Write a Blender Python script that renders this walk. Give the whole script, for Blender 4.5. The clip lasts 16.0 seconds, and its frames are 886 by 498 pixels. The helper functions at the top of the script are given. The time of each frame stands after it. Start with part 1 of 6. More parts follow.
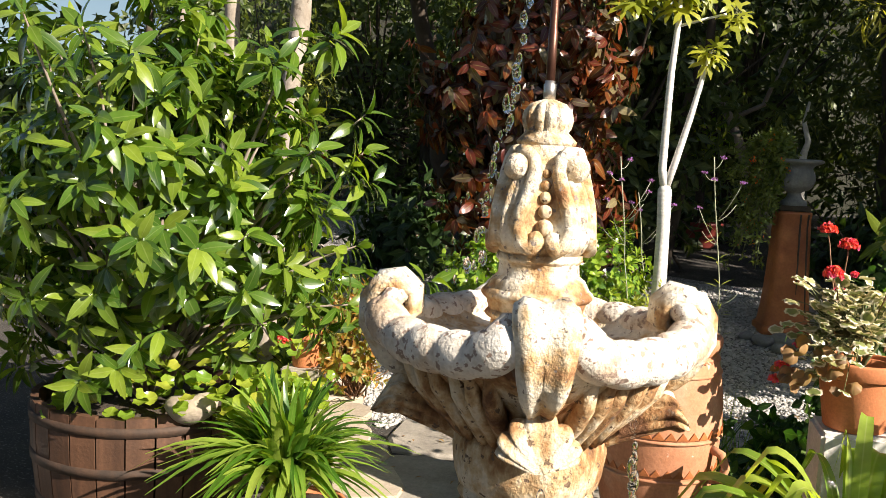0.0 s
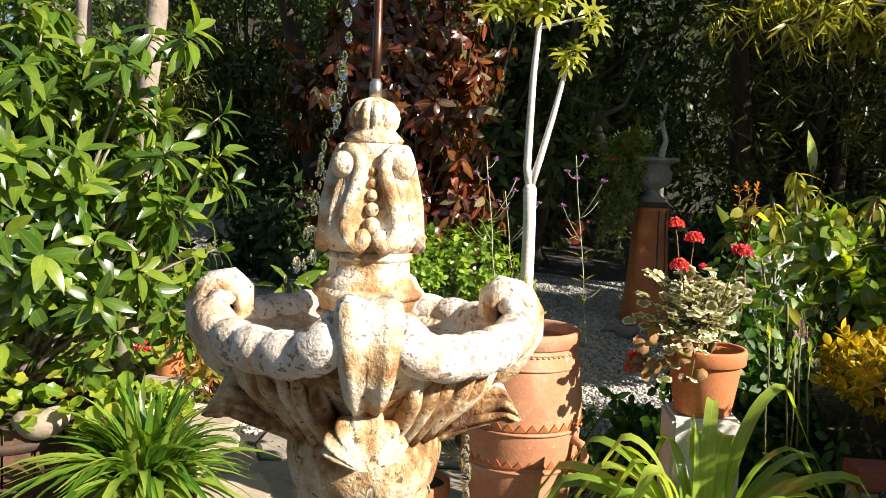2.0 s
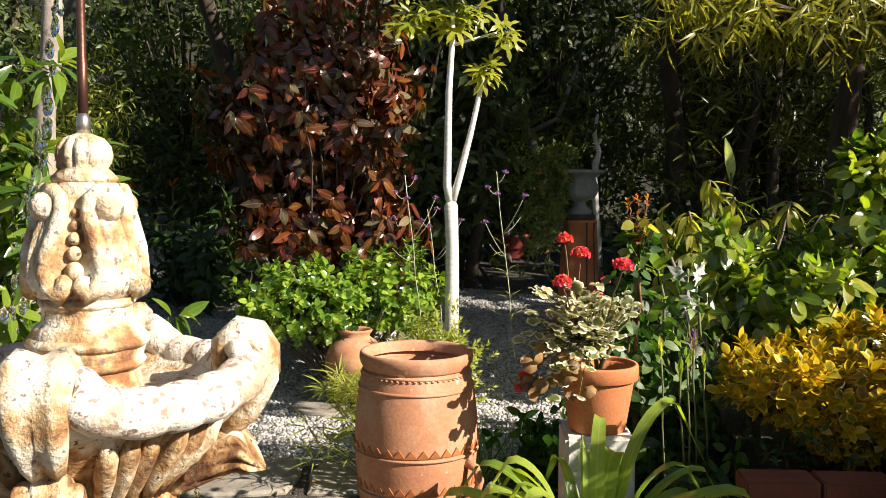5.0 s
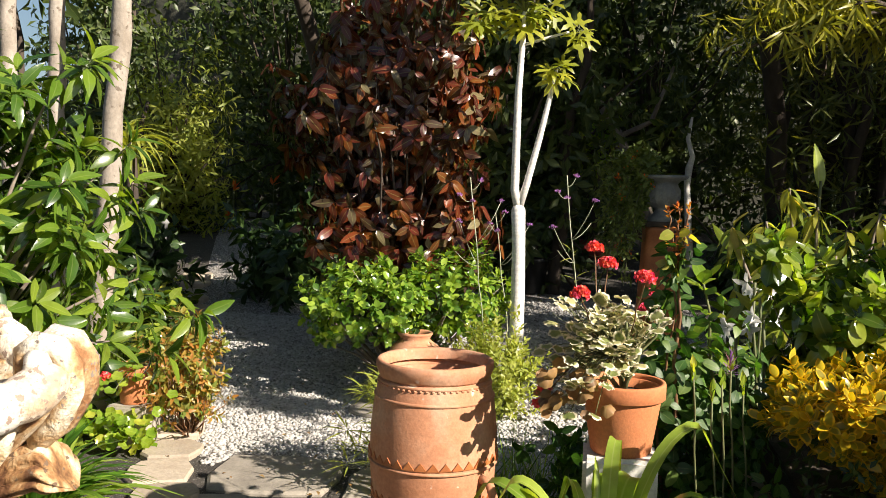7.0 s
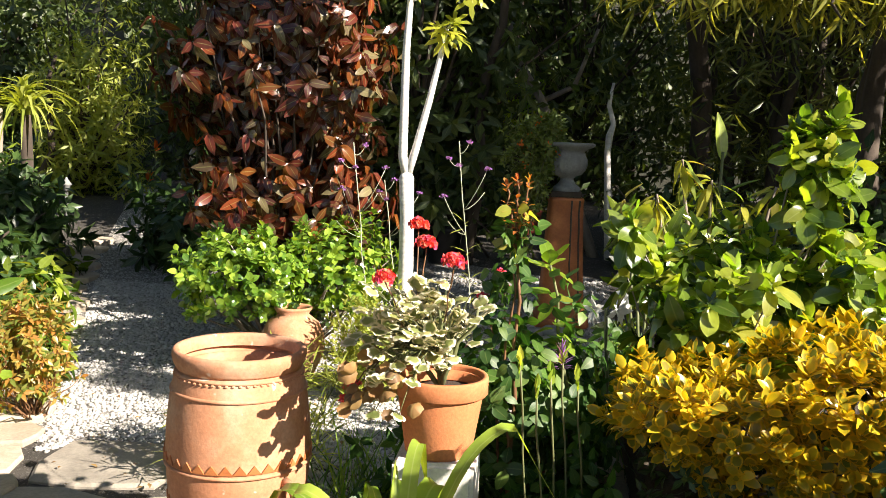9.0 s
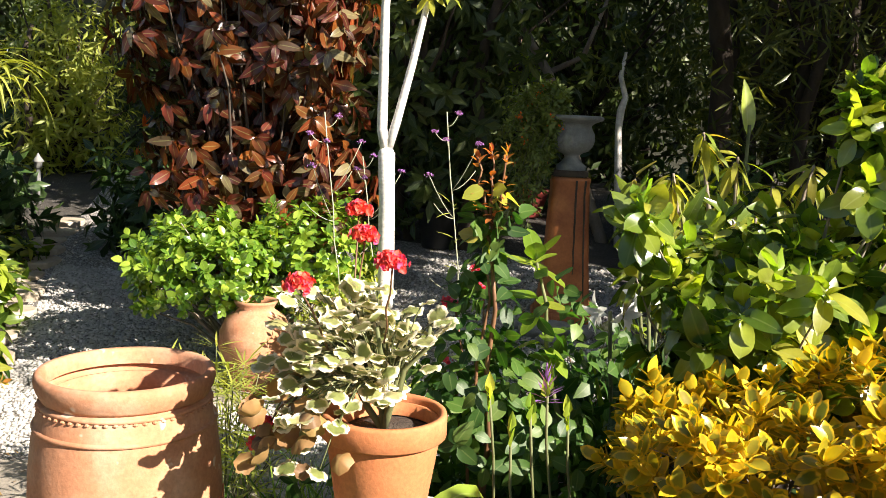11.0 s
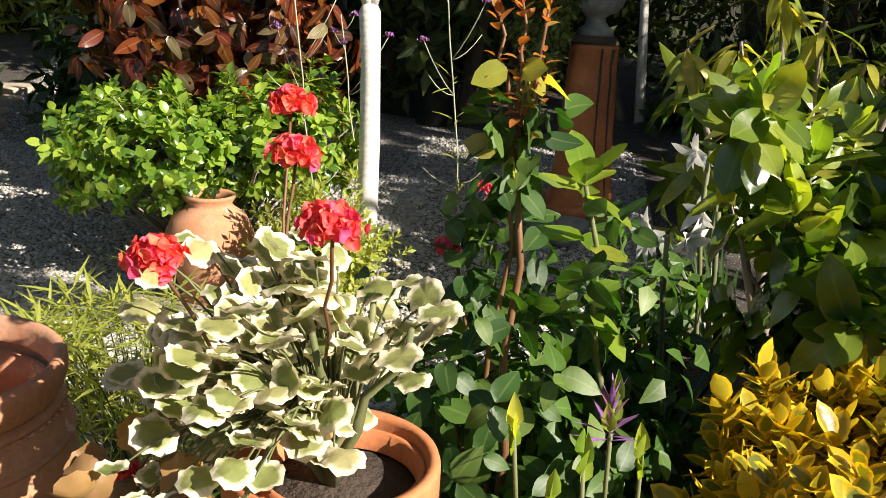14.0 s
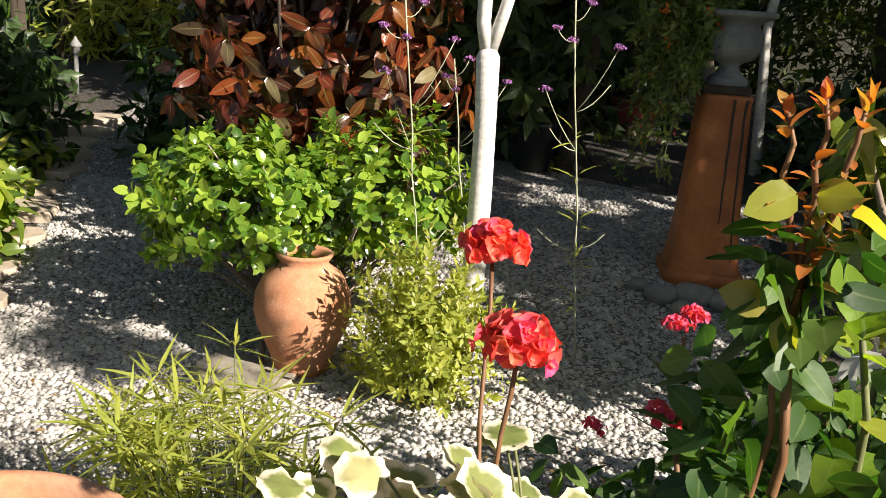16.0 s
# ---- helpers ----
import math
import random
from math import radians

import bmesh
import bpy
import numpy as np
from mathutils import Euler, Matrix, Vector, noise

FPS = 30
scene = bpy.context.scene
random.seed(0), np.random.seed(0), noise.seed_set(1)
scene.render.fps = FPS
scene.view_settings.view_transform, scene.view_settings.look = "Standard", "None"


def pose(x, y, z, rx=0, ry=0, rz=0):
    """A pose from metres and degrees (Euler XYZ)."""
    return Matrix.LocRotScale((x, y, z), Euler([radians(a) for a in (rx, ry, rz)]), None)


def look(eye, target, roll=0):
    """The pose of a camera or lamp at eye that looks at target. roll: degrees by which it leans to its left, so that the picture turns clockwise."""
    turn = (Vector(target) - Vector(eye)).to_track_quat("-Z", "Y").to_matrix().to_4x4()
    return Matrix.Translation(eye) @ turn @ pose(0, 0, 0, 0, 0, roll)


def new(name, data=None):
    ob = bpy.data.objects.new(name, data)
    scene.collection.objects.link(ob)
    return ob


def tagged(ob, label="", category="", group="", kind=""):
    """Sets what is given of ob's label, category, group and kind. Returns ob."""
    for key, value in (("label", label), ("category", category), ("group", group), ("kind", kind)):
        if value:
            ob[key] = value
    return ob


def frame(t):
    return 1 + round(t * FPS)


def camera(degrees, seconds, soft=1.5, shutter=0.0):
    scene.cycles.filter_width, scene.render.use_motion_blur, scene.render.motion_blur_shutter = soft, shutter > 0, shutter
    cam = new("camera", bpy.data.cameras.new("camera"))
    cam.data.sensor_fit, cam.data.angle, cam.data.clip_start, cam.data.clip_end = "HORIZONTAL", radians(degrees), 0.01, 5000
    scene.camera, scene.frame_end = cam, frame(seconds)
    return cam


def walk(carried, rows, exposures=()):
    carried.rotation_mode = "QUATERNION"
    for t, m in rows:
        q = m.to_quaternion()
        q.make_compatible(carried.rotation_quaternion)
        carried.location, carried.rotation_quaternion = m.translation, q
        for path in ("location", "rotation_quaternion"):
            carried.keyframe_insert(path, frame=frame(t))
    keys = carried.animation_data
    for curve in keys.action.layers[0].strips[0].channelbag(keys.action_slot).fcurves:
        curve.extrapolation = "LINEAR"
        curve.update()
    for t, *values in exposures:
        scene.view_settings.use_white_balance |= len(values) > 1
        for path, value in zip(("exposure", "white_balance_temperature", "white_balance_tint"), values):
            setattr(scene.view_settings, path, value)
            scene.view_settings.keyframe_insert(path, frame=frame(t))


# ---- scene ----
cam = camera(52.7, 16.0, soft=0.6)
METRES, EYE, TILT, LEAN, TURN = 3.5, 1.36, 0.0, 0.0, 12.5
ROWS = [
    (0.0, 0.0, 0.0, 0.0, 0.3, -5.85, -2.9),
    (0.5, 0.0069, -0.0025, -0.0, -2.29, -5.73, -2.92),
    (1.0, 0.012, -0.0017, -0.0001, -4.87, -5.61, -2.82),
    (1.5, 0.0152, -0.0022, 0.0003, -6.72, -5.48, -2.68),
    (2.0, 0.0168, -0.0013, -0.0001, -7.51, -5.44, -2.46),
    (2.5, 0.0212, 0.001, -0.0, -7.92, -5.44, -2.35),
    (3.0, 0.0204, 0.0093, 0.0002, -8.79, -5.34, -2.33),
    (3.5, 0.0126, 0.0211, -0.0022, -13.96, -5.35, -2.11),
    (4.0, 0.0252, 0.0186, -0.0009, -17.27, -5.29, -1.08),
    (4.5, 0.0626, 0.0103, 0.0046, -14.06, -4.49, -0.58),
    (7.0, 0.1893, 0.0259, 0.0089, -2.44, -4.32, -1.4),
    (7.5, 0.2152, 0.0437, 0.0072, -3.01, -5.3, -1.43),
    (8.0, 0.2357, 0.0756, 0.0107, -5.42, -5.35, -1.7),
    (8.5, 0.2787, 0.0952, 0.0131, -5.97, -5.44, -1.46),
    (9.0, 0.3237, 0.1116, 0.0165, -4.86, -6.57, -2.31),
    (9.5, 0.3377, 0.1535, 0.0153, -4.5, -7.63, -2.71),
    (12.0, 0.4313, 0.3707, 0.002, -3.08, -8.1, -2.43),
    (12.5, 0.4561, 0.4058, 0.0028, -2.17, -8.83, -2.8),
    (13.0, 0.4486, 0.441, 0.0014, -1.81, -10.66, -2.99),
    (13.5, 0.4114, 0.4912, -0.002, -3.81, -13.45, -3.3),
    (14.0, 0.3992, 0.5296, -0.0057, -4.05, -16.38, -3.24),
    (14.5, 0.4061, 0.5686, 0.0009, -0.54, -16.6, -3.25),
    (15.0, 0.3839, 0.5942, 0.0025, 1.2, -16.09, -3.88),
    (15.5, 0.3479, 0.6184, 0.0002, 1.1, -15.28, -4.01),
    (16.0, 0.356, 0.6453, 0.0054, 0.88, -14.94, -4.18),
]
walk(cam, [(t, pose(0, 0, EYE, TILT, LEAN, TURN) @ pose(METRES * x, METRES * y, METRES * z, 90 + pitch, roll, yaw)) for t, x, y, z, yaw, pitch, roll in ROWS],
     [(0.0, 1.38), (3.5, 1.25), (4.5, 1.2), (7.0, 1.24), (7.5, 1.74), (8.5, 1.80), (9.5, 1.72), (12.5, 1.74), (14.0, 1.30), (15.0, 1.22), (16.0, 1.30)])

# ---- world, sun, exposure ----
SUN = Vector((0.77, -0.365, 0.52)).normalized()
world = bpy.data.worlds.new("sky")
scene.world = world
world.use_nodes = True
sky = world.node_tree.nodes.new("ShaderNodeTexSky")
sky.sky_type, sky.sun_disc = "NISHITA", False
sky.sun_elevation = math.asin(SUN.z)
sky.sun_rotation = math.atan2(SUN.x, SUN.y)
world.node_tree.nodes["Background"].inputs["Strength"].default_value = 0.038
world.node_tree.links.new(sky.outputs["Color"], world.node_tree.nodes["Background"].inputs["Color"])
sun = new("sun", bpy.data.lights.new("sun", "SUN"))
sun.data.energy, sun.data.angle, sun.data.color = 5.0, radians(0.55), (1.0, 0.89, 0.77)
sun.matrix_world = look((0, 0, 0), -SUN)

# ---- materials ----


def node(nt, kind, **values):
    n = nt.nodes.new(kind)
    for key, value in values.items():
        n.inputs[key.replace("_", " ")].default_value = value
    return n


def ramp(nt, fac, stops):
    r = nt.nodes.new("ShaderNodeValToRGB")
    while len(r.color_ramp.elements) < len(stops):
        r.color_ramp.elements.new(0.5)
    for e, (p, c) in zip(r.color_ramp.elements, stops):
        e.position, e.color = p, (*c, 1)
    nt.links.new(fac, r.inputs["Fac"])
    return r.outputs["Color"]


def mix(nt, fac, a, b, blend="MIX"):
    m = nt.nodes.new("ShaderNodeMix")
    m.data_type, m.blend_type = "RGBA", blend
    for socket, value in ((m.inputs["Factor"], fac), (m.inputs["A"], a), (m.inputs["B"], b)):
        if isinstance(value, bpy.types.NodeSocket):
            nt.links.new(value, socket)
        else:
            socket.default_value = value if isinstance(value, float) else (*value, 1)
    return m.outputs["Result"]


def maths(nt, op, a, b=0.0):
    m = nt.nodes.new("ShaderNodeMath")
    m.operation = op
    for socket, value in zip(m.inputs, (a, b)):
        if isinstance(value, bpy.types.NodeSocket):
            nt.links.new(value, socket)
        else:
            socket.default_value = value
    return m.outputs["Value"]


def noise_at(nt, scale, detail=5.0, rough=0.6, stretch=None):
    geo = nt.nodes.new("ShaderNodeNewGeometry")
    n = node(nt, "ShaderNodeTexNoise", Scale=scale, Detail=detail, Roughness=rough)
    vec = geo.outputs["Position"]
    if stretch:
        mapping = nt.nodes.new("ShaderNodeMapping")
        mapping.inputs["Scale"].default_value = stretch
        nt.links.new(vec, mapping.inputs["Vector"])
        vec = mapping.outputs["Vector"]
    nt.links.new(vec, n.inputs["Vector"])
    return n.outputs["Fac"]


def chance(nt):
    """A number for each piece: by object and by island."""
    a = nt.nodes.new("ShaderNodeObjectInfo").outputs["Random"]
    b = nt.nodes.new("ShaderNodeNewGeometry").outputs["Random Per Island"]
    return maths(nt, "FRACT", maths(nt, "ADD", a, b))


def surface(name, stops, big=3.0, fine=60.0, rough=0.8, bump=0.4, metal=0.0, speck=None, vary=0.0, stretch=None, spread=(0.3, 0.7), depth=0.004):
    """A rough solid: colour stops over broad noise, fine grain, dark or light specks, relief."""
    m = bpy.data.materials.new(name)
    m.use_nodes = True
    nt = m.node_tree
    b = nt.nodes["Principled BSDF"]
    n1, n2 = noise_at(nt, big, stretch=stretch), noise_at(nt, fine, 4.0)
    lo, hi = spread
    step = (hi - lo) / max(1, len(stops) - 1)
    col = ramp(nt, n1, [(lo + i * step, c) for i, c in enumerate(stops)])
    col = mix(nt, 0.45, col, ramp(nt, n2, [(0.3, (0.45, 0.45, 0.45)), (0.7, (1.0, 1.0, 1.0))]), "MULTIPLY")
    if speck:
        scale, limit, colour = speck
        n3 = noise_at(nt, scale, 3.0, 0.55)
        col = mix(nt, ramp(nt, n3, [(limit, (0, 0, 0)), (limit + 0.04, (1, 1, 1))]), col, colour)
    if vary:
        col = mix(nt, vary, col, ramp(nt, chance(nt), [(0, (0.35, 0.35, 0.35)), (1, (1.0, 1.0, 1.0))]), "MULTIPLY")
    nt.links.new(col, b.inputs["Base Color"])
    b.inputs["Roughness"].default_value, b.inputs["Metallic"].default_value = rough, metal
    bp = node(nt, "ShaderNodeBump", Strength=bump, Distance=depth)
    nt.links.new(maths(nt, "ADD", n2, maths(nt, "MULTIPLY", n1, 0.5)), bp.inputs["Height"])
    nt.links.new(bp.outputs["Normal"], b.inputs["Normal"])
    return m


def leafy(name, stops, rough=0.35, through_light=0.35, edge=None, edge_at=0.6, rib=0.12, patch=30.0, disc=False, tint=(2.0, 1.9, 0.6), gloss=0.0):
    """A leaf: a colour by chance, a paler rib, an uneven margin, light shining through."""
    m = bpy.data.materials.new(name)
    m.use_nodes = True
    nt = m.node_tree
    b = nt.nodes["Principled BSDF"]
    col = ramp(nt, chance(nt), [(i / max(1, len(stops) - 1), c) for i, c in enumerate(stops)])
    uv = nt.nodes.new("ShaderNodeUVMap")
    uv.uv_map = "leaf"
    sep = nt.nodes.new("ShaderNodeSeparateXYZ")
    nt.links.new(uv.outputs["UV"], sep.inputs["Vector"])
    across = maths(nt, "ABSOLUTE", maths(nt, "SUBTRACT", maths(nt, "MULTIPLY", sep.outputs["X"], 2.0), 1.0))
    n = noise_at(nt, patch, 3.0)
    if edge:
        along = maths(nt, "ABSOLUTE", maths(nt, "SUBTRACT", maths(nt, "MULTIPLY", sep.outputs["Y"], 2.0), 1.0))
        rim = maths(nt, "SQRT", maths(nt, "ADD", maths(nt, "MULTIPLY", across, across), maths(nt, "MULTIPLY", along, along))) if disc else maths(nt, "MAXIMUM", across, along)
        rim = maths(nt, "ADD", rim, maths(nt, "MULTIPLY", maths(nt, "SUBTRACT", n, 0.5), 0.7 if disc else 0.8))
        col = mix(nt, ramp(nt, rim, [(edge_at, (0, 0, 0)), (edge_at + 0.22, (1, 1, 1))]), col, edge)
    col = mix(nt, 0.5, col, ramp(nt, n, [(0.3, (0.6, 0.6, 0.6)), (0.7, (1.0, 1.0, 1.0))]), "MULTIPLY")
    if rib:
        col = mix(nt, maths(nt, "MULTIPLY", ramp(nt, across, [(0.04, (1, 1, 1)), (0.12, (0, 0, 0))]), rib), col, (0.45, 0.5, 0.2))
    nt.links.new(col, b.inputs["Base Color"])
    b.inputs["Roughness"].default_value = rough
    b.inputs["Coat Weight"].default_value, b.inputs["Coat Roughness"].default_value = gloss, 0.18
    bp = node(nt, "ShaderNodeBump", Strength=0.35, Distance=0.003)
    nt.links.new(n, bp.inputs["Height"])
    nt.links.new(bp.outputs["Normal"], b.inputs["Normal"])
    glow = nt.nodes.new("ShaderNodeBsdfTranslucent")
    nt.links.new(mix(nt, 1.0, col, tint, "MULTIPLY"), glow.inputs["Color"])
    both = node(nt, "ShaderNodeMixShader", Fac=through_light)
    nt.links.new(b.outputs["BSDF"], both.inputs[1])
    nt.links.new(glow.outputs["BSDF"], both.inputs[2])
    nt.links.new(both.outputs["Shader"], nt.nodes["Material Output"].inputs["Surface"])
    return m


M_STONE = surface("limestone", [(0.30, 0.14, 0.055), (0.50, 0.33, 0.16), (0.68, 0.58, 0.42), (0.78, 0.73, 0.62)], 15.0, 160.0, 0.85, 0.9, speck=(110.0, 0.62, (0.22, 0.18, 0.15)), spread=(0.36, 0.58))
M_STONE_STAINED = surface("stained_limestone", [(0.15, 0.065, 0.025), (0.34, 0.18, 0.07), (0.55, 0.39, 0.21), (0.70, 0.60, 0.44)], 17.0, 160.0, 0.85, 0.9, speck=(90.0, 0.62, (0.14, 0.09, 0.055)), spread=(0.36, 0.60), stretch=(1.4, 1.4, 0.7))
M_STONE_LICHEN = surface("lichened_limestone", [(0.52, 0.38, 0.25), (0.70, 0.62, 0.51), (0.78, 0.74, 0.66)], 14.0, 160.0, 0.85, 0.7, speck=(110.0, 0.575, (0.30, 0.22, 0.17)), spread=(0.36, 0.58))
M_CLAY = surface("terracotta", [(0.42, 0.17, 0.08), (0.50, 0.23, 0.12), (0.56, 0.33, 0.21)], 6.0, 90.0, 0.85, 0.25, speck=(18.0, 0.66, (0.55, 0.40, 0.30)))
M_CLAY_POT = surface("orange_clay", [(0.50, 0.17, 0.06), (0.58, 0.22, 0.09)], 8.0, 110.0, 0.8, 0.2)
M_CLAY_DARK = surface("brown_glaze", [(0.26, 0.075, 0.02), (0.42, 0.14, 0.04), (0.52, 0.19, 0.055)], 4.0, 60.0, 0.55, 0.2)
M_SLAB = surface("slate_slab", [(0.26, 0.23, 0.19), (0.38, 0.34, 0.28), (0.47, 0.42, 0.34)], 4.0, 70.0, 0.85, 0.5, vary=0.3)
M_EDGE = surface("pale_edging_stone", [(0.42, 0.34, 0.25), (0.55, 0.47, 0.37)], 5.0, 60.0, 0.9, 0.6, vary=0.3)
M_PEBBLE = surface("gravel_stone", [(0.44, 0.42, 0.39), (0.66, 0.64, 0.60)], 12.0, 150.0, 0.85, 0.3, vary=0.55)
M_WALK = surface("fine_gravel", [(0.12, 0.11, 0.10), (0.21, 0.195, 0.175)], 6.0, 120.0, 0.95, 0.9, speck=(80.0, 0.52, (0.52, 0.50, 0.47)), depth=0.012)
M_STEM_PALE = surface("pale_stem", [(0.30, 0.33, 0.20), (0.45, 0.46, 0.33)], 9.0, 60.0, 0.7, 0.2)
M_SOIL = surface("dark_soil", [(0.035, 0.025, 0.018), (0.09, 0.065, 0.045)], 5.0, 90.0, 0.95, 0.9, depth=0.015)
M_GROUND = surface("dark_gravelly_earth", [(0.035, 0.03, 0.025), (0.085, 0.075, 0.062)], 4.0, 110.0, 0.95, 0.9, speck=(75.0, 0.60, (0.20, 0.19, 0.17)), depth=0.012)
M_BARK_WHITE = surface("white_bark", [(0.60, 0.57, 0.52), (0.82, 0.80, 0.76)], 9.0, 70.0, 0.8, 0.4, stretch=(1, 1, 4))
M_BARK = surface("grey_bark", [(0.17, 0.13, 0.10), (0.34, 0.29, 0.23)], 9.0, 60.0, 0.9, 0.6, stretch=(1, 1, 0.4))
M_BARK_PALE = surface("pale_grey_bark", [(0.24, 0.20, 0.155), (0.44, 0.39, 0.33)], 10.0, 60.0, 0.9, 0.7, speck=(25.0, 0.63, (0.15, 0.12, 0.09)), stretch=(1, 1, 0.5))
M_TWIG = surface("green_twig", [(0.10, 0.12, 0.04), (0.18, 0.19, 0.08)], 9.0, 60.0, 0.7, 0.2)
M_RED_TWIG = surface("reddish_twig", [(0.13, 0.06, 0.025), (0.22, 0.11, 0.045)], 9.0, 60.0, 0.6, 0.2)
M_DARKBARK = surface("dark_bark", [(0.04, 0.03, 0.022), (0.10, 0.075, 0.055)], 7.0, 50.0, 0.95, 0.7, stretch=(1, 1, 0.3))
M_OAK = surface("weathered_oak", [(0.06, 0.028, 0.014), (0.15, 0.07, 0.035)], 6.0, 80.0, 0.7, 0.4, stretch=(3, 3, 0.25), vary=0.4)
M_IRON = surface("rusty_iron", [(0.035, 0.026, 0.02), (0.09, 0.05, 0.03)], 14.0, 90.0, 0.75, 0.3, metal=0.2)
M_COPPER = surface("brown_pipe", [(0.11, 0.05, 0.035), (0.19, 0.09, 0.06)], 20.0, 120.0, 0.35, 0.1, metal=0.7)
M_NICKEL = surface("dull_nickel", [(0.45, 0.42, 0.38), (0.62, 0.60, 0.56)], 30.0, 150.0, 0.35, 0.1, metal=0.9)
M_LEAD = surface("grey_cast_stone", [(0.16, 0.165, 0.165), (0.30, 0.30, 0.29)], 8.0, 80.0, 0.75, 0.3)
M_BLOCK = surface("white_masonry", [(0.60, 0.57, 0.52), (0.76, 0.74, 0.70)], 5.0, 70.0, 0.9, 0.4)
M_BLACK = surface("black_plastic", [(0.012, 0.012, 0.013), (0.03, 0.03, 0.03)], 8.0, 90.0, 0.55, 0.15)
M_REDPOT = surface("dull_red_glaze", [(0.20, 0.03, 0.025), (0.30, 0.06, 0.045)], 5.0, 70.0, 0.5, 0.15)
M_BRICK = surface("red_brick", [(0.20, 0.055, 0.026), (0.30, 0.095, 0.045)], 6.0, 80.0, 0.85, 0.4, vary=0.3)
M_WATER = bpy.data.materials.new("water")
M_WATER.use_nodes = True
for key, value in (("Base Color", (1, 1, 1, 1)), ("Roughness", 0.02), ("IOR", 1.33), ("Transmission Weight", 1.0)):
    M_WATER.node_tree.nodes["Principled BSDF"].inputs[key].default_value = value

L_PITTO = leafy("glossy_lance_leaf", [(0.04, 0.095, 0.012), (0.09, 0.17, 0.018), (0.24, 0.32, 0.035), (0.035, 0.085, 0.012), (0.12, 0.21, 0.022)], 0.24, 0.34, gloss=0.8, tint=(1.9, 1.9, 0.55))
L_BLADE = leafy("grassy_blade", [(0.045, 0.12, 0.012), (0.10, 0.22, 0.02), (0.30, 0.39, 0.06), (0.06, 0.15, 0.015)], 0.3, 0.33, gloss=0.6, tint=(1.9, 1.95, 0.55))
L_STRAP = leafy("strap_leaf", [(0.13, 0.24, 0.025), (0.24, 0.36, 0.045), (0.36, 0.44, 0.07)], 0.3, 0.4, rib=0.35, gloss=0.5)
L_BOX = leafy("round_glossy_leaf", [(0.05, 0.12, 0.014), (0.14, 0.27, 0.03), (0.34, 0.46, 0.06), (0.07, 0.16, 0.02), (0.30, 0.42, 0.05)], 0.22, gloss=0.6)
L_SMALL = leafy("small_yellow_green_leaf", [(0.24, 0.30, 0.05), (0.40, 0.42, 0.09), (0.28, 0.34, 0.06)], 0.4, 0.4)
L_CITRUS = leafy("broad_glossy_leaf", [(0.035, 0.075, 0.012), (0.075, 0.14, 0.02), (0.34, 0.40, 0.05), (0.05, 0.10, 0.015), (0.20, 0.28, 0.035), (0.04, 0.085, 0.012), (0.50, 0.48, 0.07)], 0.24, 0.36, gloss=0.8, tint=(1.8, 1.95, 0.5))
L_LIME = leafy("young_lime_leaf", [(0.30, 0.38, 0.04), (0.16, 0.28, 0.03), (0.24, 0.34, 0.035), (0.46, 0.46, 0.06)], 0.25, 0.42, gloss=0.6, tint=(1.8, 1.95, 0.5))
L_DROOP = leafy("drooping_yellow_leaf", [(0.30, 0.34, 0.05), (0.46, 0.43, 0.07), (0.20, 0.28, 0.04), (0.40, 0.30, 0.06)], 0.33, 0.45, gloss=0.4)
L_GOLD = leafy("golden_variegated_leaf", [(0.10, 0.14, 0.015), (0.46, 0.36, 0.02), (0.62, 0.48, 0.03), (0.15, 0.18, 0.02), (0.42, 0.33, 0.02), (0.12, 0.15, 0.015), (0.56, 0.36, 0.02)], 0.28, 0.25, edge=(0.66, 0.44, 0.018), edge_at=0.55, rib=0.0)
L_GER = leafy("white_edged_leaf", [(0.17, 0.21, 0.06), (0.28, 0.31, 0.10), (0.46, 0.43, 0.20), (0.20, 0.25, 0.07), (0.24, 0.28, 0.09)], 0.5, 0.3, edge=(0.84, 0.78, 0.58), edge_at=0.62, rib=0.0, patch=60.0, disc=True, tint=(1.2, 1.1, 0.75))
L_COPPER = leafy("bronze_leaf", [(0.035, 0.014, 0.010), (0.10, 0.022, 0.014), (0.17, 0.035, 0.014), (0.04, 0.03, 0.014), (0.22, 0.07, 0.014), (0.05, 0.018, 0.012), (0.24, 0.20, 0.10), (0.03, 0.013, 0.010), (0.12, 0.025, 0.014), (0.26, 0.06, 0.018), (0.05, 0.016, 0.011)], 0.28, 0.28, rib=0.2, gloss=0.3)
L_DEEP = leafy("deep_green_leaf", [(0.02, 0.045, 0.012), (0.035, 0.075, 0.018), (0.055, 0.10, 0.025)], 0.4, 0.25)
L_ROSE = leafy("rose_leaf", [(0.022, 0.06, 0.012), (0.035, 0.09, 0.016), (0.08, 0.16, 0.025), (0.03, 0.075, 0.014), (0.16, 0.24, 0.05)], 0.5, 0.32, tint=(1.5, 2.0, 0.5))
L_RED = leafy("red_shoot_leaf", [(0.36, 0.07, 0.02), (0.46, 0.16, 0.04), (0.40, 0.25, 0.06)], 0.4, 0.4)
L_LOBED = leafy("lobed_leaf", [(0.28, 0.33, 0.03), (0.40, 0.40, 0.04), (0.22, 0.28, 0.03)], 0.4, 0.45)
L_BACK = leafy("woodland_leaf", [(0.035, 0.06, 0.014), (0.06, 0.095, 0.02), (0.11, 0.14, 0.035)], 0.45, 0.3)
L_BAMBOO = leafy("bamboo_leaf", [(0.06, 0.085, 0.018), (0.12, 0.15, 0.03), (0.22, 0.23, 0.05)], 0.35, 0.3)
